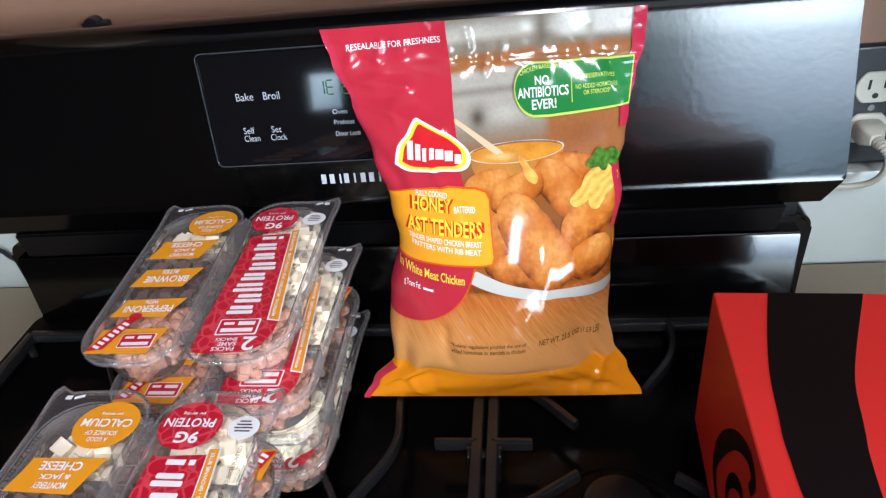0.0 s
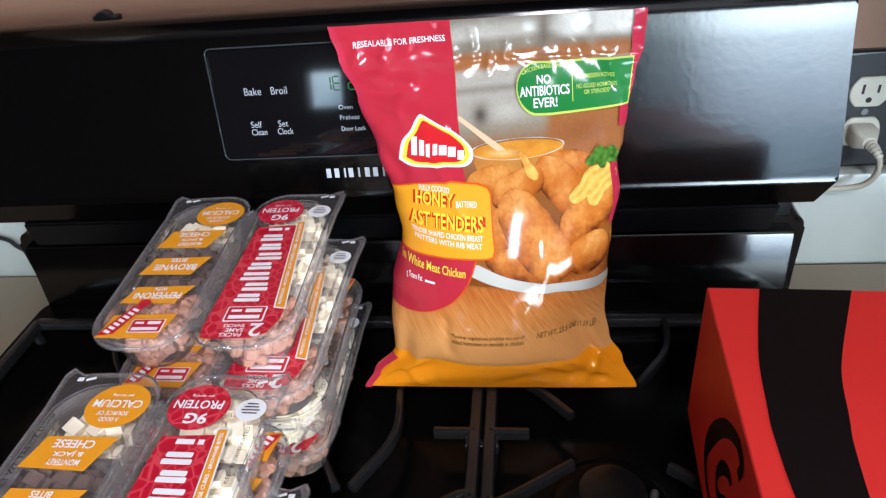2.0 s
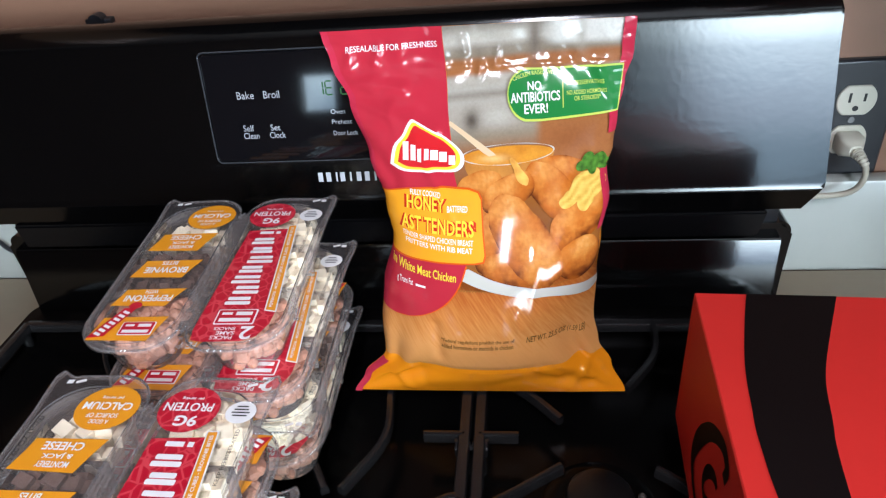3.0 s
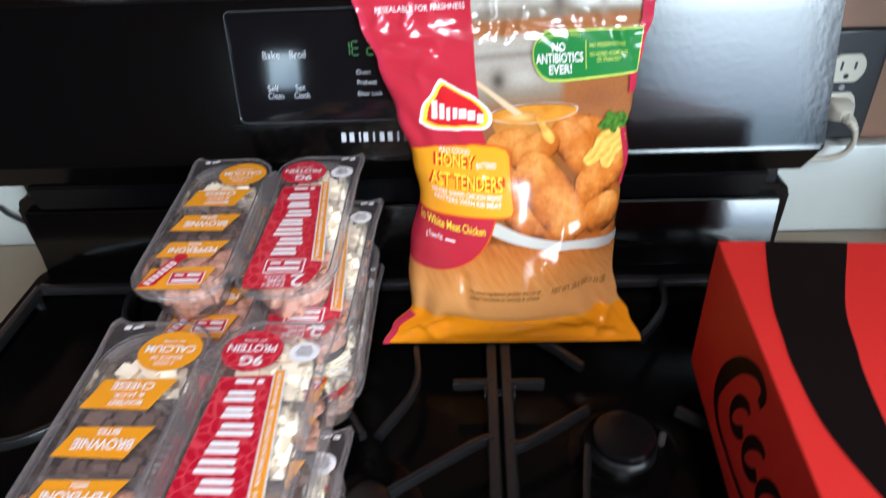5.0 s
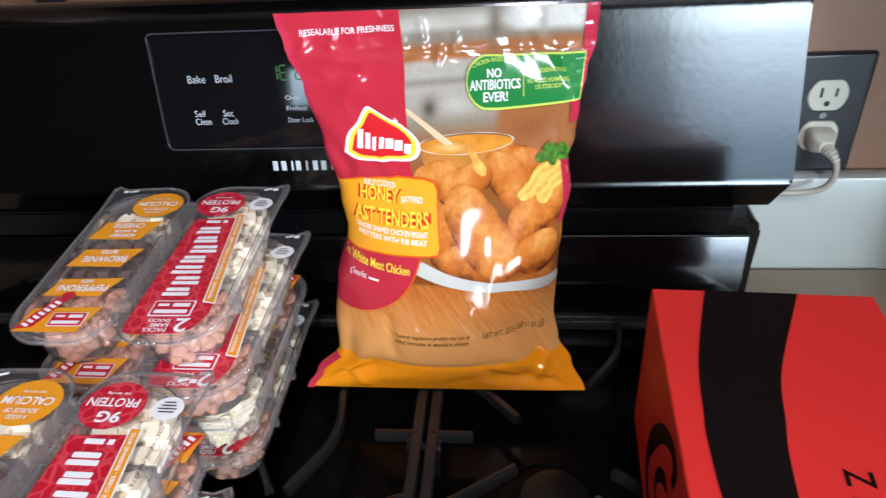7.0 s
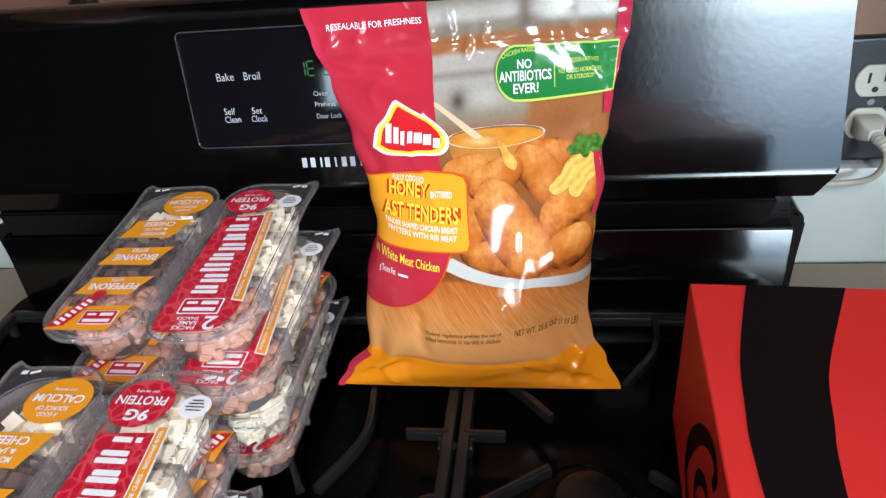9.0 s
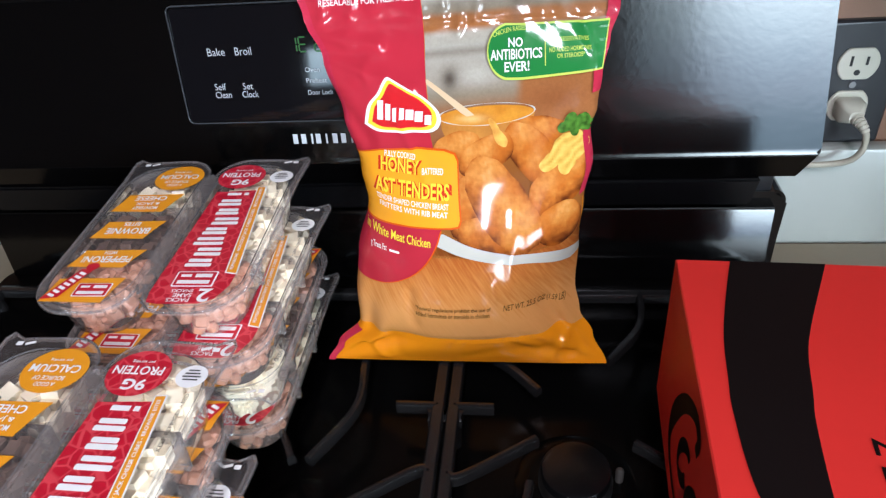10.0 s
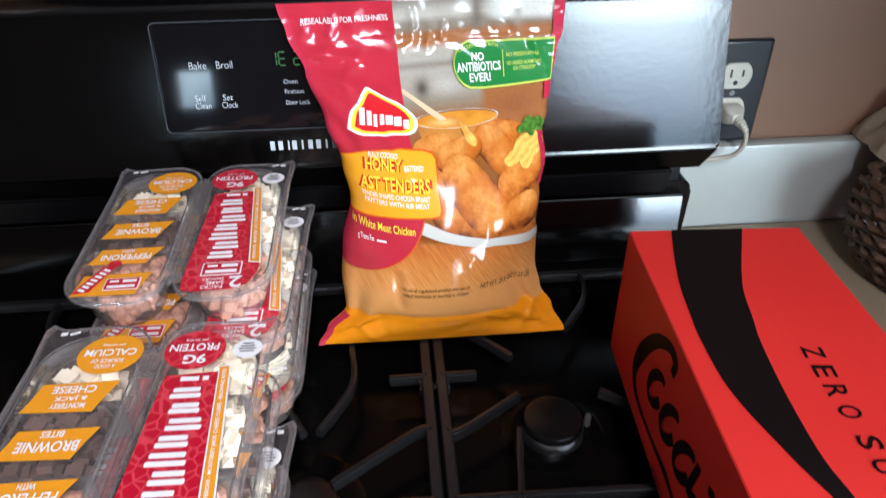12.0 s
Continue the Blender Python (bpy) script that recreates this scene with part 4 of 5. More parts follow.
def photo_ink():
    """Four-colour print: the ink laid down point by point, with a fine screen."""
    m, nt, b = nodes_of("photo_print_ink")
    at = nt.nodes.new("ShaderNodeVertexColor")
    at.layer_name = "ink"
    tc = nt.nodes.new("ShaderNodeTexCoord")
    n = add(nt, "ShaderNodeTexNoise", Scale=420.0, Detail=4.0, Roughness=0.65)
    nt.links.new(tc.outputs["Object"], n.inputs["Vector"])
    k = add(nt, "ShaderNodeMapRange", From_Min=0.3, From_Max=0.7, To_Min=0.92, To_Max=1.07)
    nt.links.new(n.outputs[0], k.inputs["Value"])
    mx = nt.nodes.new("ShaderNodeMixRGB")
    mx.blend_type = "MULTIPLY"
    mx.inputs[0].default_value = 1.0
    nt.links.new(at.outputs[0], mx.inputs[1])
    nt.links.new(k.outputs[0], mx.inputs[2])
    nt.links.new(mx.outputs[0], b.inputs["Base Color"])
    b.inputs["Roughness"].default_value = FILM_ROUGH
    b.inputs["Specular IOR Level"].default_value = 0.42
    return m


PHOTO = photo_ink()


def blend(stops, k):
    """A colour along a row of (place, colour) stops."""
    for (a, p), (b, q) in zip(stops, stops[1:]):
        if k <= b:
            t = min(1.0, max(0.0, (k - a) / (b - a)))
            return tuple(i + (j - i) * t for i, j in zip(p, q))
    return stops[-1][1]


def over(c, d, k):
    k = min(1.0, max(0.0, k))
    return tuple(i + (j - i) * k for i, j in zip(c, d))


def spot(x, v, cx, cv, w, h):
    return math.exp(-((x - cx) / w) ** 2 - ((v - cv) / h) ** 2)


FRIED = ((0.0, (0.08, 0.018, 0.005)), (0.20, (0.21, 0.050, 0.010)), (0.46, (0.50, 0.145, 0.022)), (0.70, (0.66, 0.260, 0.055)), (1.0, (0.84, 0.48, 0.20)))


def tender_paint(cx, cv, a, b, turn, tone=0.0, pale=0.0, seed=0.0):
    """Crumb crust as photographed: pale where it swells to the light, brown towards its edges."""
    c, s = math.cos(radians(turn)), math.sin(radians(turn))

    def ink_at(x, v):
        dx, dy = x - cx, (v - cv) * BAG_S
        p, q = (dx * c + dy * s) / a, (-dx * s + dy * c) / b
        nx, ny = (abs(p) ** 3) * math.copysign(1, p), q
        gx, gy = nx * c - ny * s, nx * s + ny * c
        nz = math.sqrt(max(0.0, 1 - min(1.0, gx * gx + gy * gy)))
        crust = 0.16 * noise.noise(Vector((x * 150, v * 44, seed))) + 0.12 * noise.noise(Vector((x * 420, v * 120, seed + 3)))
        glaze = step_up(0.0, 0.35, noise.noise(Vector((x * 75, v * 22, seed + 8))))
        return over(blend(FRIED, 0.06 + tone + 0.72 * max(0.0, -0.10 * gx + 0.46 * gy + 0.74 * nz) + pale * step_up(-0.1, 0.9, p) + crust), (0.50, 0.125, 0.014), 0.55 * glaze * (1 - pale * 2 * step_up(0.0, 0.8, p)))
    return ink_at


def kitchen_paint(x, v):
    """The blurred kitchen behind the dish."""
    c = blend(((0.60, (0.26, 0.085, 0.028)), (0.69, (0.30, 0.14, 0.065)), (0.72, (0.27, 0.215, 0.15)), (0.745, (0.36, 0.31, 0.245)), (0.80, (0.40, 0.36, 0.295)), (0.815, (0.26, 0.225, 0.18)), (0.83, (0.41, 0.375, 0.31)),
               (0.858, (0.40, 0.35, 0.28)), (0.872, (0.36, 0.13, 0.042)), (0.900, (0.33, 0.125, 0.045)), (0.915, (0.24, 0.185, 0.13)), (0.935, (0.26, 0.22, 0.17)), (0.955, (0.47, 0.43, 0.36)), (0.975, (0.42, 0.385, 0.32)), (1.0, (0.24, 0.21, 0.165))), v - 0.18 * (x - 0.12))
    c = over(c, (0.085, 0.065, 0.048), spot(x, v, 0.1015, 0.753, 0.0062, 0.024))
    c = over(c, (0.50, 0.47, 0.40), 0.7 * spot(x, v, 0.122, 0.760, 0.012, 0.020))
    c = over(c, (0.34, 0.125, 0.042), step_up(0.1475, 0.1570, x) * (1 - step_up(0.868, 0.885, v)))
    c = over(c, (0.24, 0.075, 0.025), 0.6 * spot(x, v, 0.180, 0.700, 0.020, 0.030))
    c = over(c, (0.13, 0.10, 0.075), 0.8 * spot(x, v, 0.1505, 0.960, 0.0050, 0.070))
    c = over(c, (0.66, 0.64, 0.57), step_up(0.155, 0.170, x) * step_up(0.925, 0.955, v))
    c = over(c, (0.30, 0.26, 0.20), 0.7 * spot(x, v, 0.186, 0.968, 0.004, 0.05))
    return c


def sauce_paint(x, v):
    k = 0.5 + 0.5 * noise.noise(Vector((x * 90, v * 60, 4.4)))
    return over(over((0.52, 0.17, 0.018), (0.74, 0.33, 0.04), k), (0.86, 0.62, 0.28), 0.6 * spot(x, v, 0.118, 0.668, 0.010, 0.008))


def glass_paint(x, v):
    return over((0.40, 0.150, 0.032), (0.62, 0.26, 0.05), 0.5 + 0.5 * noise.noise(Vector((x * 70, v * 30, 8.1))))


def drip_paint(x, v):
    return over((0.62, 0.25, 0.045), (0.84, 0.50, 0.11), 0.5 + noise.noise(Vector((x * 160, v * 45, 1.2))))


def pasta_paint(x, v):
    w = math.sin((x * 0.75 - v * BAG_S) * 820 + 4 * noise.noise(Vector((x * 90, v * 30, 2.0))))
    return over((0.52, 0.25, 0.030), (0.84, 0.56, 0.13), 0.62 + 0.28 * w + 0.3 * noise.noise(Vector((x * 260, v * 70, 5.0))))


def herb_paint(x, v):
    return over((0.020, 0.065, 0.010), (0.10, 0.27, 0.035), 0.5 + 0.9 * noise.noise(Vector((x * 300, v * 90, 6.0))))


def bag_print(name, bm, material, layer=1, label="", local=None, parent=None, step=(0.0022, 0.0076), paint=None):
    """Lays a flat print on the bag. local: centre, half sizes and turn of the print's own coordinates."""
    cut_fine(bm, step)
    lay = bm.loops.layers.uv.new("print")
    for f in bm.faces:
        for lp in f.loops:
            x, v = lp.vert.co.x, lp.vert.co.y
            if local:
                cx, cv, a, b, turn = local
                dx, dy = x - cx, (v - cv) * BAG_S
                c, s = math.cos(radians(turn)), math.sin(radians(turn))
                lp[lay].uv = ((dx * c + dy * s) / a, (-dx * s + dy * c) / b)
            else:
                lp[lay].uv = (x, v)
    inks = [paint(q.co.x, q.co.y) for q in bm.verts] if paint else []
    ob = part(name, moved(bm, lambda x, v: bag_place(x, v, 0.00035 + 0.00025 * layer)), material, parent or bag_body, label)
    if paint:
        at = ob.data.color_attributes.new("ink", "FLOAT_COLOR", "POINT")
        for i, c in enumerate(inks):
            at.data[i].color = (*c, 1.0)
    return ob


FINE = (0.0013, 0.0046)


BAG_S = 0.29


def oval(cx, cv, a, b, turn=0.0, n=30):
    """An oval on the bag, with half sizes in metres."""
    return [(x, cv + (y) / BAG_S) for x, y in ellipse(cx, 0, a, b, turn, n)]


def bag_oval(name, cx, cv, a, b, turn, material, layer, wob=0.0, seed=0.0, label="", paint=None, plump=1.0):
    pts = []
    for i in range(44):
        t = 2 * math.pi * i / 44
        x, y = a * math.copysign(abs(math.cos(t)) ** plump, math.cos(t)), b * math.copysign(abs(math.sin(t)) ** plump, math.sin(t))
        k = 1 + wob * noise.noise(Vector((x * 130 + seed * 7, y * 130, seed)))
        x, y = x * k, y * k
        c, s = math.cos(radians(turn)), math.sin(radians(turn))
        pts.append((cx + x * c - y * s, cv + (x * s + y * c) / BAG_S))
    return bag_print(name, flat_poly([pts]), material, layer, label, (cx, cv, a, b, turn), step=FINE if paint else (0.0022, 0.0076), paint=paint)


def bag_words(name, s, cx, cv, w, h, material, layer, turn=0.0, bold=0.006, bend=0.0, slant=0.0):
    bm = letters(s, 0, 0, w, h, turn, bold, bend=bend, slant=slant)
    for q in bm.verts:
        q.co = Vector((cx + q.co.x, cv + q.co.y / BAG_S, 0))
    return bag_print(name, bm, material, layer)


def band(x_of, v0, v1, n=24):
    """A region between two side lines, given as functions of v."""
    vs = [v0 + (v1 - v0) * i / n for i in range(n + 1)]
    return [(x_of[0](v), v) for v in vs] + [(x_of[1](v), v) for v in reversed(vs)]


_xl, _xr = lambda v: table(v, LEFT), lambda v: table(v, RIGHT)
MAG_R = ((0.40, 0.0970), (0.55, 0.0940), (0.66, 0.0868), (0.80, 0.0828), (1.0, 0.0798))
_mr = lambda v: table(v, MAG_R)
# table, kitchen and bowl, from the back of the picture to the front
bag_print("wood_table_print", flat_poly([band((_xl, _xr), 0.118, 0.40)]), WOOD, 1)
bag_print("dish_shadow_print", flat_poly([band((lambda v: 0.08, _xr), 0.36, 0.66)]), SHADOWED, 1, local=(0.15, 0.5, 0.06, 0.05, 0))
bag_print("kitchen_print", flat_poly([band((_mr, _xr), 0.60, 1.0)]), PHOTO, 2, step=FINE, paint=kitchen_paint)
# sauce cup with a dipper
bag_print("glass_cup_print", flat_poly([[(0.0950, 0.680), (0.0965, 0.645), (0.104, 0.600), (0.152, 0.600), (0.161, 0.640), (0.1640, 0.676)]]), PHOTO, 3, step=FINE, paint=glass_paint)
bag_oval("sauce_print", 0.1290, 0.673, 0.0345, 0.0062, 2, PHOTO, 4, 0.02, 1.0, paint=sauce_paint)
_rim = ellipse(0.1290, 0, 0.0350, 0.0066, 2, 26)
bag_print("cup_rim_print", ribbon([(x, 0.676 + y / BAG_S, 0.0010 + 0.0006 * math.sin(i * 1.7)) for i, (x, y) in enumerate(_rim + _rim[:1])], 2), PORCELAIN, 5)
bag_print("spoon_print", ribbon([(0.083, 0.752, 0.0048), (0.098, 0.718, 0.0058), (0.112, 0.686, 0.0074), (0.1175, 0.674, 0.0060)], 4), SPOON, 6)
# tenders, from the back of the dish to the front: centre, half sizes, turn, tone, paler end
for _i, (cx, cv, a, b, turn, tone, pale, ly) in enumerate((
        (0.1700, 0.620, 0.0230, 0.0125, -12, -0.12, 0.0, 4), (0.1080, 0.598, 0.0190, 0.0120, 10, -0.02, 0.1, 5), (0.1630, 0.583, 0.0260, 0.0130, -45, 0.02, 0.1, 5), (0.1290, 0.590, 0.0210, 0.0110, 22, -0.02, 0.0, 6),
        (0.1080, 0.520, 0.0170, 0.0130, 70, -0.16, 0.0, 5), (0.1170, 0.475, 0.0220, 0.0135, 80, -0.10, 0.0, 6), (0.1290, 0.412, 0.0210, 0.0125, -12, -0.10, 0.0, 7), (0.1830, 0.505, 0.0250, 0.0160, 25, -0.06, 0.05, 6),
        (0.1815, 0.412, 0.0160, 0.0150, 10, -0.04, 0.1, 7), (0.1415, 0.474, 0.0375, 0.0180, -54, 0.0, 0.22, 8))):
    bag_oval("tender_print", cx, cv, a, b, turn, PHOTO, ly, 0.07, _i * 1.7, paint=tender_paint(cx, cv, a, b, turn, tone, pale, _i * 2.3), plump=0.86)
for _i, (_x, _v, _a, _b, _t) in enumerate(((0.1750, 0.562, 0.0080, 0.0056, 20), (0.1800, 0.577, 0.0085, 0.0060, 70), (0.1865, 0.590, 0.0090, 0.0066, 20), (0.1925, 0.596, 0.0075, 0.0062, 80), (0.1935, 0.572, 0.0090, 0.0064, 40), (0.1860, 0.560, 0.0085, 0.0058, 120))):
    bag_oval("pasta_print", _x, _v, _a, _b, _t, PHOTO, 8 + 0.4 * _i, 0.55, _i + 0.5, paint=pasta_paint)
for _i in range(7):
    bag_oval("parsley_print", 0.1865 + 0.0028 * _i, 0.634 + 0.012 * math.sin(_i * 1.9), 0.0056, 0.0040, 55 * _i, PHOTO, 10.6 + 0.15 * _i, 0.45, _i + 9.5, paint=herb_paint)
for _i, (_x, _v, _a, _b, _t) in enumerate(((0.1345, 0.650, 0.0064, 0.0022, -55), (0.1395, 0.622, 0.0074, 0.0036, -50))):
    bag_oval("honey_drizzle_print", _x, _v, _a, _b, _t, PHOTO, 9 + _i, 0.4, _i * 3.1 + 0.7, paint=drip_paint)
bag_print("bowl_rim_print", ribbon([(0.0900, 0.412, 0.021), (0.112, 0.382, 0.021), (0.140, 0.357, 0.021), (0.170, 0.337, 0.021), (0.1985, 0.302, 0.021)], 8), PORCELAIN, 9)
# magenta field with its rounded foot
_mag = [(_xl(v), v) for v in (1.0, 0.95, 0.9, 0.85, 0.8, 0.75, 0.7, 0.65, 0.6, 0.55, 0.5, 0.45, 0.4, 0.35, 0.3, 0.262)]
_mag += [(0.040, 0.262), (0.052, 0.272), (0.066, 0.292), (0.078, 0.318), (0.087, 0.350), (0.093, 0.385), (0.097, 0.425)]
_mag += [(_mr(v), v) for v in (0.5, 0.55, 0.6, 0.65, 0.7, 0.75, 0.8, 0.85, 0.9, 0.95, 1.0)]
bag_print("magenta_field", flat_poly([list(reversed(_mag))]), MAGENTA, 10, "magenta printed field")
bag_print("field_edge_print", ribbon([(a, b, 0.0012) for a, b in _mag[16:23]], 4), DEEP_INK, 11)
# magenta seams along the edges
for _f, _s in ((_xr, -1), (_xl, 1)):
    for v0, v1 in ((0.46, 0.63), (0.70, 1.0)) if _s < 0 else ((0.0, 0.10), (0.262, 1.0)):
        bag_print("side_seam", flat_poly([band(((lambda v: _f(v) - 0.0062 - 0.003 * min(1.0, max(0.0, v * 4 - 2.8))), _f) if _s < 0 else (_f, (lambda v: _f(v) + 0.0055)), v0, v1)]), MAGENTA_EDGE, 11)
bag_words("bag_lettering", "RESEALABLE FOR FRESHNESS", 0.0395, 0.9475, 0.072, 0.0050, WHITE_FILM, 12, 1)
# green badge
_g = [(0.2165, 0.872), (0.155, 0.868)] + [(0.1465 - 0.0165 * math.sin(a), 0.810 + 0.060 * math.cos(a)) for a in (math.pi * i / 14 for i in range(1, 14))] + [(0.155, 0.750), (0.2125, 0.757)]
bag_print("badge_border", flat_poly([[(0.173 + (x - 0.173) * 1.02, 0.811 + (v - 0.811) * 1.09) for x, v in _g]]), LIME_INK, 12)
bag_print("green_badge", flat_poly([_g]), GREEN, 13, "green rounded badge")
bag_words("badge_lettering", "CHICKEN RAISED WITH", 0.1505, 0.852, 0.034, 0.0032, LIME_INK, 14, 6, bend=0.0025)
bag_words("badge_lettering", "NO", 0.1500, 0.8285, 0.0105, 0.0064, WHITE_FILM, 14, 1, 0.02)
bag_words("badge_lettering", "ANTIBIOTICS", 0.1505, 0.8015, 0.0375, 0.0070, WHITE_FILM, 14, 1, 0.02)
bag_words("badge_lettering", "EVER!", 0.1510, 0.7740, 0.0180, 0.0064, WHITE_FILM, 14, 1, 0.02)
bag_print("badge_rule", bars([(0.1715, 0.808, 0.0006, 0.072, 0)]), LIME_INK, 14)
for _s, _x, _v, _w in (("NO PRESERVATIVES", 0.1885, 0.832, 0.028, ), ("NO ADDED HORMONES", 0.1895, 0.808, 0.030), ("OR STEROIDS*", 0.1900, 0.793, 0.020)):
    bag_words("badge_lettering", _s, _x, _v, _w, 0.0032, LIME_INK, 14, 1)
# brand mark, as plain shapes
def mark(k):
    pts = [(-0.030, -0.012), (-0.027, 0.002), (-0.020, 0.010), (-0.016, 0.0175), (-0.0125, 0.0215), (-0.007, 0.0190), (0.003, 0.0140), (0.016, 0.0075), (0.027, -0.001), (0.0285, -0.009), (0.022, -0.014), (0.005, -0.0145), (-0.018, -0.0155)]
    pts = [(p.x, p.y) for p in smooth_path([(*q, 0) for q in pts + pts[:1]], 4)][:-1]
    return [(0.0670 + x * k, 0.688 + y * k / BAG_S) for x, y in pts]
bag_print("brand_mark", flat_poly([mark(1.0)]), WHITE_FILM, 12, "shield-shaped mark in white, gold and red")
bag_print("mark_gold", flat_poly([mark(0.90)]), HONEY_FILL, 13)
bag_print("mark_red", flat_poly([mark(0.78)]), RED_INK, 14)
for _i, (_x, _y, _w, _h, _t) in enumerate(((-0.0170, -0.0010, 0.0045, 0.013, 0), (-0.0110, -0.002, 0.004, 0.011, 0), (-0.006, -0.0035, 0.003, 0.009, -20), (-0.0005, -0.0030, 0.0035, 0.007, 0), (0.0055, -0.0035, 0.006, 0.0065, 0), (0.0125, -0.0045, 0.006, 0.0065, 0), (0.0195, -0.0065, 0.005, 0.006, 0))):
    bag_print("mark_bar", bars([(0.0670 + _x, 0.688 + _y / BAG_S, _w, _h / BAG_S, 0)]), WHITE_FILM, 15)
# amber label
_lab = [(_xl(0.572) + 0.0005, 0.568), (0.050, 0.591), (0.078, 0.603), (0.0985, 0.600), (0.1060, 0.592), (0.1083, 0.577), (0.1095, 0.50), (0.1108, 0.452), (0.1095, 0.438), (0.104, 0.434), (0.085, 0.430), (0.065, 0.425), (0.048, 0.418), (_xl(0.42) + 0.0005, 0.415), (_xl(0.46) + 0.0003, 0.46), (_xl(0.52) + 0.0003, 0.52)]
bag_print("label_border", flat_poly([[(0.074 + (x - 0.074) * (1.03 if x > 0.05 else 1), 0.511 + (v - 0.511) * 1.05) for x, v in _lab]]), DEEP_INK, 12)
bag_print("amber_label", flat_poly([_lab]), YELLOW, 13, "amber printed label")
bag_words("label_lettering", "FULLY COOKED", 0.0655, 0.5870, 0.024, 0.0040, WHITE_FILM, 14)
for _m, _l, _k in ((HONEY_RED, 14, 0.105), (HONEY_FILL, 15, 0.022)):
    bag_words("label_lettering", "HONEY", 0.0655, 0.5620, 0.029 + 0.05 * _k, 0.0100, _m, _l, 0, _k)
    bag_words("label_lettering", "AST TENDERS", 0.0745, 0.5120, 0.056 + 0.05 * _k, 0.0108, _m, _l, 0, _k)
bag_words("label_lettering", "BATTERED", 0.0905, 0.5560, 0.0155, 0.0040, WHITE_FILM, 14)
bag_words("label_lettering", "TENDER SHAPED CHICKEN BREAST", 0.0745, 0.4800, 0.056, 0.0038, WHITE_FILM, 14)
bag_words("label_lettering", "FRITTERS WITH RIB MEAT", 0.0755, 0.4620, 0.053, 0.0038, WHITE_FILM, 14)
bag_words("bag_lettering", "in White Meat Chicken", 0.0630, 0.3960, 0.052, 0.0062, YELLOW_INK, 12, -1, 0.01)
bag_words("bag_lettering", "g Trans Fat", 0.0480, 0.3600, 0.0135, 0.0052, WHITE_FILM, 12)
bag_print("small_print", bars([(0.0610, 0.3590, 0.008, 0.005, 0)]), WHITE_FILM, 12)
bag_words("bag_lettering", "*Federal regulations prohibit the use of", 0.1040, 0.2230, 0.056, 0.0042, BROWN_INK, 4, 0, 0.014)
bag_words("bag_lettering", "added hormones or steroids in chicken", 0.1035, 0.2060, 0.055, 0.0040, BROWN_INK, 4, 0, 0.014)
bag_words("bag_lettering", "NET WT. 25.5 OZ (1.59 LB)", 0.1640, 0.2080, 0.046, 0.0066, BROWN_INK, 4, -7, 0.012)


# ---------------------------------------------------------------- snack trays
# pinkish cloud colour in the cups stands in for their reflections
CLEAR = clear_plastic("clear_tray_plastic", (0.97, 0.975, 0.98), 0.12, 0.13, (0.80, 0.68, 0.62))
LID = clear_plastic("clear_lid_film", (0.985, 0.985, 0.99), 0.10, 0.055, (0.80, 0.72, 0.70))
BEAD = clear_plastic("clear_bead_plastic", (0.97, 0.975, 0.985), 0.05, 0.06)
LABEL_ORANGE = ink("orange_label_ink", (0.83, 0.32, 0.015))
LABEL_TEXT = ink("label_white_ink", (0.84, 0.83, 0.82))
LABEL_BLACK = ink("label_black_ink", (0.02, 0.02, 0.02))
LABEL_RED = ink("label_red_ink", (0.55, 0.008, 0.028))
MEAT = surface("diced_pepperoni", (0.56, 0.265, 0.165), 0.4, vary=0.35, grain=130, bump=0.5, bump_scale=500, coat=0.2)
CHEESE = surface("white_cheese", (0.95, 0.83, 0.62), 0.5, vary=0.05, grain=60, bump=0.2, bump_scale=300)
BROWNIE = surface("dark_brownie", (0.13, 0.072, 0.052), 0.7, vary=0.4, grain=120, bump=0.7, bump_scale=400)


def crackle_red():
    """Red ink with a net of paler lines."""
    m, nt, b = nodes_of("crackled_red_ink")
    tc = nt.nodes.new("ShaderNodeTexCoord")
    vo = nt.nodes.new("ShaderNodeTexVoronoi")
    vo.feature = "DISTANCE_TO_EDGE"
    vo.inputs["Scale"].default_value = 140.0
    nt.links.new(tc.outputs["Object"], vo.inputs["Vector"])
    r = ramp(nt, vo.outputs["Distance"], ((0.0, (0.66, 0.05, 0.07)), (0.05, (0.66, 0.05, 0.07)), (0.09, (0.50, 0.006, 0.026)), (1.0, (0.50, 0.006, 0.026))))
    nt.links.new(r.outputs[0], b.inputs["Base Color"])
    b.inputs["Roughness"].default_value = 0.3
    b.inputs["Coat Weight"].default_value = 0.3
    return m


CRACKLE = crackle_red()
TW, TL = 0.0700, 0.0875   # half width, half length


def lobe_half(grow=0.0):
    """Outline of the right lobe and its ear, from the near notch round to the far one."""
    r_in, r_out = 0.021, 0.030
    w, l = TW + grow, TL + grow
    pts = [(0.0, -l + 0.017)]
    for a in range(170, 269, 16):
        pts.append((0.003 + r_in + r_in * math.cos(radians(a)), -l + r_in + r_in * math.sin(radians(a))))
    for a in range(270, 361, 10):
        pts.append((w - r_out + r_out * math.cos(radians(a)), -l + r_out + r_out * math.sin(radians(a))))
    pts += [(w, 0.0), (w, l - 0.030), (w + 0.0015, l - 0.012), (w + 0.002, l - 0.002), (w - 0.001, l + 0.003), (w - 0.005, l + 0.0005), (w - 0.010, l - 0.002), (w - 0.018, l - 0.001)]
    for a in range(90, 191, 12):
        pts.append((0.003 + 0.024 + 0.024 * math.cos(radians(a)), l - 0.024 + 0.024 * math.sin(radians(a))))
    pts.append((0.0, l - 0.020))
    return pts


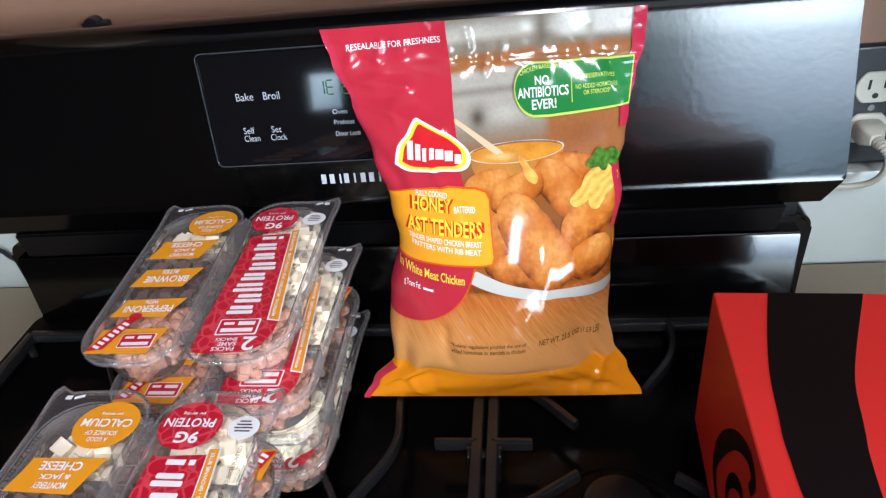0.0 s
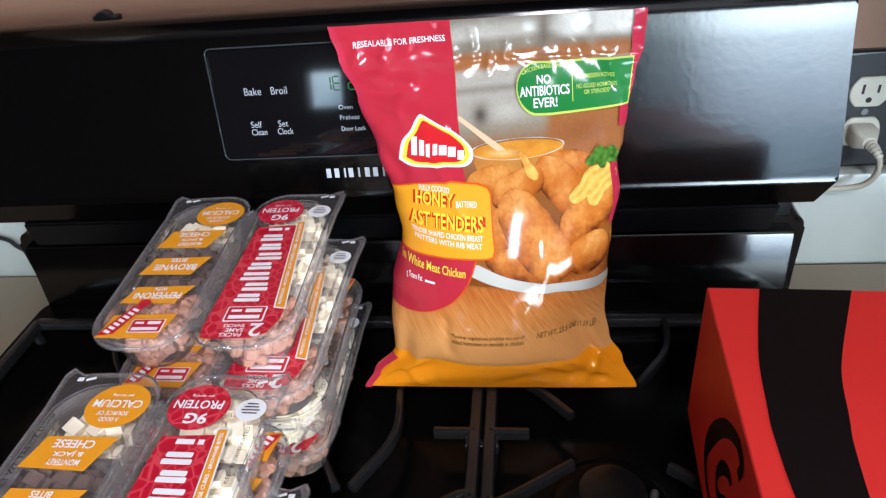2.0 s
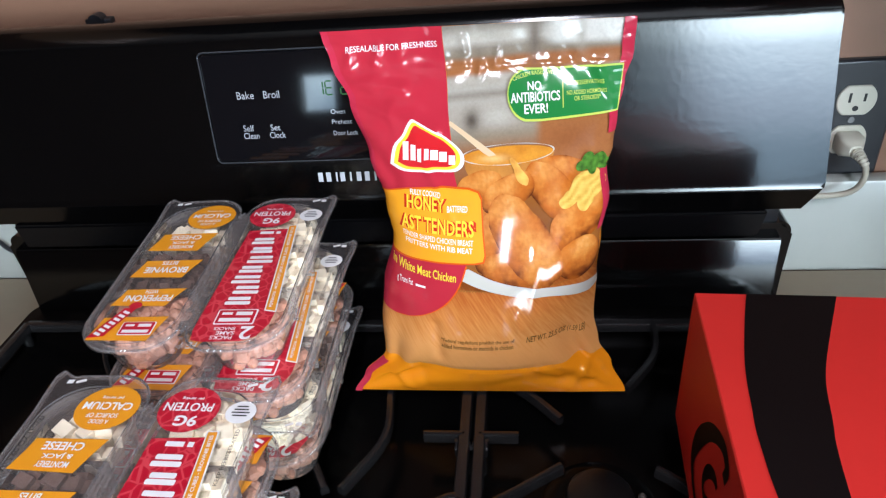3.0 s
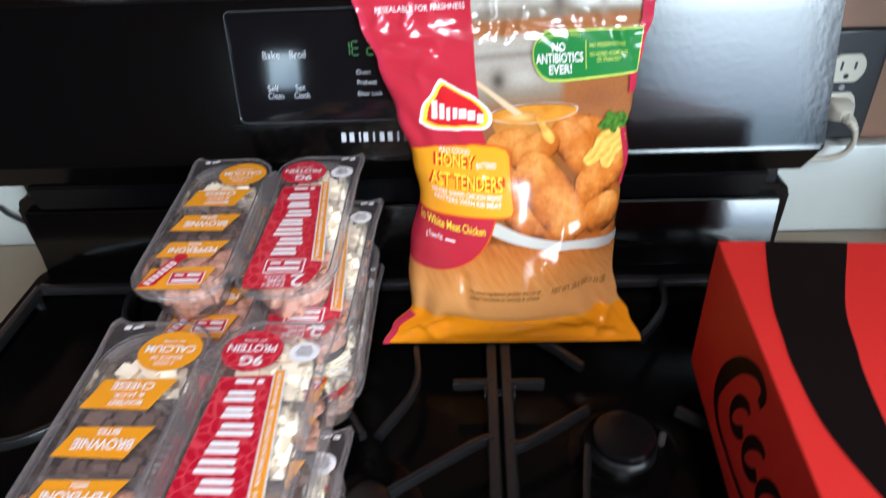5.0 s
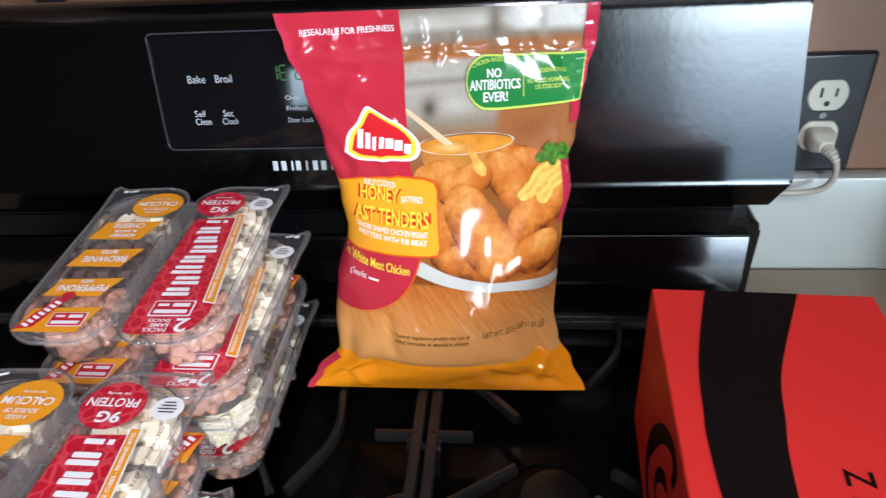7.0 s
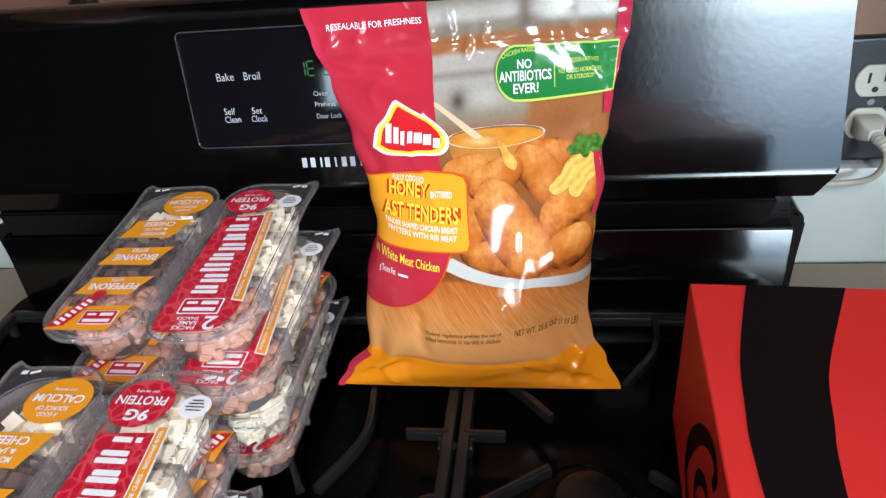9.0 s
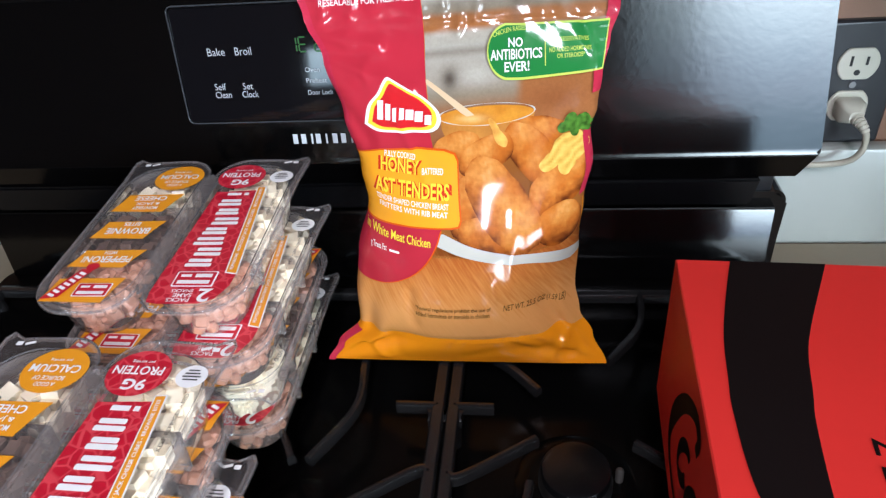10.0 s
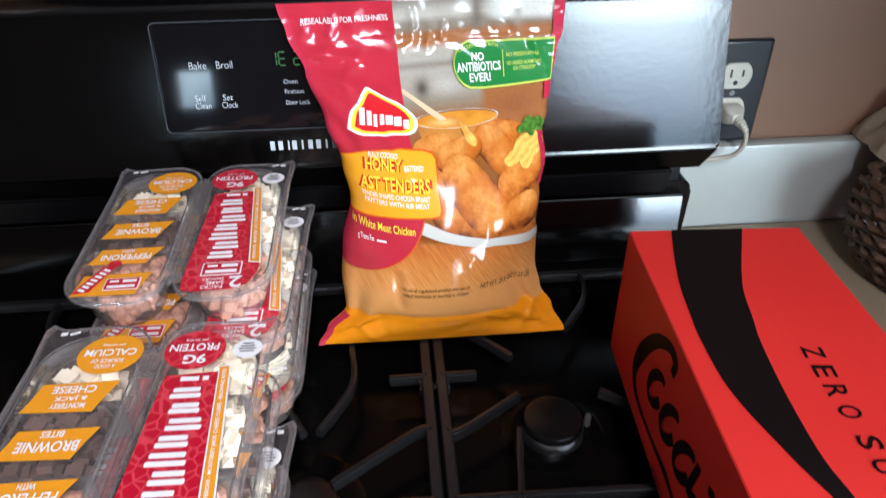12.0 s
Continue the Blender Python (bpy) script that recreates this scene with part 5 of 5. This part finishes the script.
def tray_outline(grow=0.0):
    right = lobe_half(grow)
    left = [(-x, y) for x, y in reversed(right)][1:-1]
    return right + left


def flange():
    o, i = tray_outline(), tray_outline(-0.0042)
    return loft([[(x, y, -0.0022) for x, y in o], [(x, y, -0.0004) for x, y in o], [(x, y, 0.0) for x, y in i]], False, False)


def rim_bead():
    """A knurled edge: the outline in short steps that swing in and out."""
    o = [Vector((x, y, 0)) for x, y in tray_outline(-0.0008)]
    pts = []
    for a, b in zip(o, o[1:] + o[:1]):
        n = max(1, round((b - a).length / 0.0011))
        pts += [a.lerp(b, i / n) for i in range(n)]
    k = len(pts)
    wavy = []
    for i, p in enumerate(pts):
        d = (pts[(i + 1) % k] - pts[i - 1]).normalized()
        wavy.append(p + Vector((d.y, -d.x, 0)) * (0.0003 if i % 2 else -0.0003) + Vector((0, 0, -0.0006)))
    return tube(wavy + wavy[:1], 0.0007, 6, caps=False)


def web():
    """The narrow bridge between the two cups, ribbed lengthwise."""
    bm = bmesh.new()
    xs = [i * 0.0015 for i in range(-5, 6)]
    rows = [[bm.verts.new((x, y, -0.0010 + 0.0006 * math.cos(x / 0.0015 * math.pi))) for x in xs] for y in (-0.068, -0.03, 0.0, 0.03, 0.064)]
    for a, b in zip(rows, rows[1:]):
        for i in range(len(xs) - 1):
            bm.faces.new((a[i], a[i + 1], b[i + 1], b[i]))
    return bm


def seal_bead(sx):
    """The raised seal line round one cup."""
    o = rounded_rect(0.0575, 0.158, 0.026, 6, sx * 0.0355, -0.002)
    return tube([(x, y, 0.0002) for x, y in o + o[:1]], 0.00045, 6, caps=False)


def cup(sx):
    rings = []
    for s, z in ((0.0, -0.0012), (0.0008, -0.005), (0.0026, -0.006), (0.0030, -0.010), (0.0022, -0.011), (0.0040, -0.020), (0.0058, -0.030), (0.009, -0.0335), (0.016, -0.0345)):
        w, l = 0.0575 - 2 * s, 0.158 - 2 * s
        rings.append([(x, y, z) for x, y in rounded_rect(w, l, max(0.006, 0.026 - s), 6, sx * 0.0355, -0.002)])
    return loft(rings, False, True)


def divider(sx, y):
    return extrude_poly([(sx * 0.0355 - 0.025, -0.032), (sx * 0.0355 + 0.025, -0.032), (sx * 0.0355 + 0.027, -0.004), (sx * 0.0355 - 0.027, -0.004)], "y", y - 0.0016, y + 0.0016)


def room_across(y, z, s):
    """Half the free width of a cup at a place along it, for a piece of size s."""
    dy = max(0.0, abs(y + 0.002) + s * 0.45 - 0.053)
    return max(0.001, 0.00275 + math.sqrt(max(0.0, 0.0255 ** 2 - dy * dy)) - 0.0055 * min(1.0, -z / 0.03) - s * 0.62)


def dice(bm, s, at, turn, grow):
    b = bmesh.ops.create_cube(bm, size=s)["verts"]
    for v, g in zip(b, grow):
        v.co = at + turn.to_matrix() @ (v.co * g)


def chunks(sx, y0, y1, n, size, seed, rough):
    """Small irregular dice heaped in a compartment."""
    rnd = random.Random(seed)
    bm = bmesh.new()
    for k in range(n):
        s = size * rnd.uniform(0.75, 1.2)
        turn = Euler((rnd.uniform(0, 3), rnd.uniform(0, 3), rnd.uniform(0, 3)))
        z = min(-0.0325 + s * 0.7 + (k / n) * 0.027, -0.002 - s * 0.92)
        y = rnd.uniform(y0 + s * 0.7, y1 - s * 0.7)
        at = Vector((sx * 0.0355 + rnd.uniform(-1, 1) * room_across(y, z, s), y, z))
        dice(bm, s, at, turn, [rnd.uniform(1 - rough, 1 + rough) for _ in range(8)])
    bmesh.ops.bevel(bm, geom=bm.edges[:], offset=size * 0.24, segments=1, affect="EDGES")
    return bm


def cube_piece(sx, y0, y1, size, seed, k):
    """The k-th of fifteen cubes, packed in two loose layers: nine above, six below."""
    rnd = random.Random(seed * 100 + k)
    s = size * rnd.uniform(0.92, 1.06)
    top = k < 9
    i, j = (k % 3, k // 3) if top else ((k - 9) % 2, (k - 9) // 2)
    z = (-0.0125 if top else -0.0245) + rnd.uniform(-0.001, 0.0006)
    y = y0 + (y1 - y0) * (j + 0.5) / 3 + rnd.uniform(-0.001, 0.001)
    across = (i - 1.0) if top else (i - 0.5) * 1.2
    at = Vector((sx * 0.0355 + across * room_across(y, z, s * 1.1) + rnd.uniform(-0.0008, 0.0008), y, z))
    bm = bmesh.new()
    dice(bm, s, at, Euler((rnd.uniform(-0.3, 0.3), rnd.uniform(-0.3, 0.3), rnd.uniform(-0.5, 0.5))), [rnd.uniform(0.95, 1.05) for _ in range(8)])
    bmesh.ops.bevel(bm, geom=bm.edges[:], offset=s * 0.26, segments=2, affect="EDGES")
    return bm


def skewed(cx, cy, w, h, lean=0.0, cut=0.0):
    """A label with torn-looking slanted ends."""
    return [(cx - w / 2 - lean, cy - h / 2), (cx + w / 2 - lean * 0.6 - cut, cy - h / 2 - 0.001), (cx + w / 2 - cut * 0.4, cy), (cx + w / 2 + lean, cy + h / 2), (cx - w / 2 + lean * 0.8, cy + h / 2 - 0.0008), (cx - w / 2 + lean * 0.2, cy + 0.001)]


def snack_tray(m):
    t = thing("snack_tray", "sealed clear twin snack tray with red and orange labels", "snack tray", m, group="stacked snack trays")
    part("tray_flange", flange(), CLEAR, t)
    part("rim_bead", rim_bead(), BEAD, t)
    part("web", web(), CLEAR, t)
    lid = part("lid_film", moved(flat_poly([tray_outline(-0.002)]), lambda x, y: (x, y, 0.0006)), LID, t, "clear sealing film", smooth=False)
    lid.visible_shadow = False
    for sx in (-1, 1):
        part("seal_bead", seal_bead(sx), BEAD, t)
        c = part("cup", cup(sx), CLEAR, t)
        c.visible_shadow = False
        for y in (-0.024, 0.026):
            part("divider", divider(sx, y), CLEAR, c)
        tagged(part("diced_meat", chunks(sx, -0.078, -0.025, 150, 0.0078, 11 + sx, 0.3), MEAT, c, "pinkish brown meat dice"), kind="stuff")
        for k in range(15):
            part("cheese_cube", cube_piece(sx, 0.028, 0.073, 0.0178, 31 + sx, k), CHEESE, c)
            if sx > 0:
                part("cheese_cube", cube_piece(sx, -0.022, 0.024, 0.0178, 41, k), CHEESE, c)
            else:
                part("brownie_piece", cube_piece(sx, -0.022, 0.024, 0.0150, 21, k), BROWNIE, c)

    def put(name, bm, material, level=1, parent=None, label=""):
        return part(name, moved(bm, lambda x, y: (x, y, 0.0007 + 0.0002 * level)), material, parent or lid, label, smooth=False)

    def each(name, rects, material, level):
        for q in rects:
            put(name, bars([q]), material, level)

    def words(s, x, y, w, h, turn=180, material=LABEL_TEXT, bold=0.012, level=3, bend=0.0):
        put("label_lettering", letters(s, x, y, w, h, turn, bold, bend=bend), material, level)

    # the plain lobe: orange labels, printed the other way up
    put("orange_disc", flat_poly([ellipse(-0.0245, 0.0605, 0.0190, 0.0165)]), LABEL_ORANGE, 1)
    words("A GOOD", -0.0245, 0.0500, 0.012, 0.0030)
    words("SOURCE OF", -0.0245, 0.0545, 0.019, 0.0032)
    words("CALCIUM", -0.0245, 0.0615, 0.030, 0.0058, bold=0.02)
    words("per serving", -0.0245, 0.0680, 0.013, 0.0026)
    for y, h, lines in ((0.0275, 0.0215, (("MONTEREY", 0.0205, 0.019, 0.0040), ("& JACK", 0.0262, 0.018, 0.0040), ("CHEESE", 0.0325, 0.024, 0.0056))),
                        (-0.0050, 0.0195, (("BROWNIE", -0.0072, 0.032, 0.0070), ("BITES", 0.0008, 0.012, 0.0042))),
                        (-0.0365, 0.0175, (("PEPPERONI", -0.0382, 0.034, 0.0066), ("WITH", -0.0312, 0.009, 0.0038)))):
        put("orange_strip", flat_poly([skewed(-0.0355, y, 0.042, h, 0.003, 0.004)]), LABEL_ORANGE, 1)
        for s, ly, w, hh in lines:
            words(s, -0.0350, ly, w, hh, bold=0.02)
    put("orange_strip", flat_poly([skewed(-0.0370, -0.0675, 0.044, 0.0220, 0.002, 0.003)]), LABEL_ORANGE, 1)
    put("brand_plate", flat_poly([rounded_rect(0.023, 0.0125, 0.001, 2, -0.0300, -0.0680)]), LABEL_TEXT, 2)
    put("brand_block", flat_poly([rounded_rect(0.0215, 0.0112, 0.0008, 2, -0.0300, -0.0680)]), LABEL_RED, 3)
    each("brand_bar", [(-0.0300, -0.0710, 0.018, 0.0028, 0), (-0.0255, -0.0655, 0.009, 0.0028, 0), (-0.0355, -0.0655, 0.006, 0.0020, 0)], LABEL_TEXT, 4)
    put("red_banner", flat_poly([[(-0.0605, -0.0770), (-0.0495, -0.0755), (-0.0385, -0.0490), (-0.0470, -0.0485)]]), LABEL_RED, 4)
    put("banner_dot", flat_poly([ellipse(-0.0405, -0.0460, 0.0044, 0.0036)]), LABEL_RED, 4)
    each("banner_bar", [(-0.0545 + 0.0018 * i, -0.0735 + 0.0034 * i, 0.0022, 0.0052, 64) for i in range(7)], LABEL_TEXT, 5)
    # the labelled lobe
    put("red_disc", flat_poly([ellipse(0.0250, 0.0610, 0.0180, 0.0165)]), CRACKLE, 1)
    words("9G", 0.0265, 0.0525, 0.0135, 0.0078, bold=0.03)
    words("PROTEIN", 0.0245, 0.0625, 0.029, 0.0062, bold=0.02)
    words("per serving", 0.0245, 0.0690, 0.013, 0.0026)
    _red = [(0.0125, 0.0400), (0.0450, 0.0420), (0.0500, -0.010), (0.0520, -0.048), (0.0585, -0.050), (0.0575, -0.064), (0.0520, -0.0755), (0.0430, -0.0800), (0.0180, -0.0805), (0.0100, -0.079), (0.0085, -0.070)]
    put("red_strip", flat_poly([_red]), CRACKLE, 1, label="red printed strip with white marks")
    put("orange_side_strip", flat_poly([[(0.0420, 0.0460), (0.0490, 0.0465), (0.0590, -0.0535), (0.0505, -0.0520)]]), LABEL_TEXT, 2)
    put("orange_side_strip", flat_poly([[(0.0429, 0.0450), (0.0482, 0.0454), (0.0580, -0.0525), (0.0515, -0.0511)]]), LABEL_ORANGE, 3)
    words("PEPPERONI - MONTEREY JACK CHEESE CUBES - BROWNIE BITES", 0.0502, -0.0030, 0.092, 0.0028, 95.0, LABEL_TEXT, 0.02, 4)
    # the brand word, as plain white blocks climbing the strip
    for i, (w, h) in enumerate(((0.0092, 0.0175), (0.0100, 0.0180), (0.0104, 0.0205), (0.0088, 0.0170), (0.0098, 0.0190), (0.0080, 0.0165), (0.0090, 0.0170))):
        y = -0.0420 + i * 0.0113
        x = 0.0300 + 0.0022 * math.sin(i * 1.9)
        for e in (-1, 1):
            put("word_bar", flat_poly([rounded_rect(h - 0.002 * (e > 0), 0.0034, 0.0009, 3, x, y + e * w * 0.25)]), LABEL_TEXT, 3)
    each("word_block", [(0.0275, 0.0365, 0.0105, 0.0034, 0), (0.0365, 0.0365, 0.0034, 0.0034, 0)], LABEL_TEXT, 3)
    put("brand_plate", flat_poly([rounded_rect(0.027, 0.0145, 0.001, 2, 0.0335, -0.0580)]), LABEL_TEXT, 3)
    put("brand_block", flat_poly([rounded_rect(0.0250, 0.0126, 0.0008, 2, 0.0335, -0.0580)]), LABEL_RED, 4)
    each("brand_bar", [(0.0335, -0.0612, 0.021, 0.0034, 0), (0.0385, -0.0552, 0.011, 0.0034, 0), (0.0270, -0.0552, 0.007, 0.0024, 0)], LABEL_TEXT, 5)
    words("2", 0.0445, -0.0730, 0.0085, 0.0120, bold=0.02)
    words("PACKS", 0.0295, -0.0772, 0.0145, 0.0034)
    words("SAME", 0.0310, -0.0730, 0.0120, 0.0034)
    words("SNACKS", 0.0295, -0.0690, 0.0140, 0.0028)
    # inspection stamp and side print
    put("stamp", flat_poly([ellipse(0.0560, 0.0600, 0.0088, 0.0080)]), LABEL_TEXT, 1)
    each("stamp_bar", [(0.0560, 0.0575 + 0.0022 * i, 0.0105 - 0.002 * abs(i - 1), 0.0009, 0) for i in range(4)], LABEL_BLACK, 2)
    words("KEEP REFRIGERATED", 0.0590, 0.0300, 0.036, 0.0022, 90, LABEL_BLACK, 0.0, 1)
    words("NET WT 3.60 OZ (102g)", -0.0605, 0.0270, 0.052, 0.0042, 90, LABEL_BLACK, 0.0, 1)
    each("peel_mark", [(0.0560, 0.0805, 0.006, 0.0020, 20), (0.0620, 0.0800, 0.004, 0.0030, 0), (-0.0520, 0.0805, 0.006, 0.0020, 20), (-0.0585, 0.0800, 0.004, 0.0030, 0)], LABEL_TEXT, 1)
    return t


first = snack_tray(pose(-0.0800, -0.1510, 1.0835, 2.4, 0, 0.5))
for x, y, z, rx, ry, rz in ((-0.0690, -0.1600, 1.0475, 1.6, 0.0, -0.8), (-0.0700, -0.1580, 1.0115, 0.8, 0, 181.0), (-0.0740, -0.1550, 0.9755, 0, 0, 0.5),
                            (-0.0755, -0.3440, 1.0750, 1.0, 0, -1.2), (-0.0735, -0.3490, 1.0420, 0.6, 0, 179.0), (-0.0700, -0.3720, 1.0090, 0.3, 0, -0.6), (-0.0735, -0.3680, 0.9755, 0, 0, 180.5)):
    copy_thing(first, pose(x, y, z, rx, ry, rz))
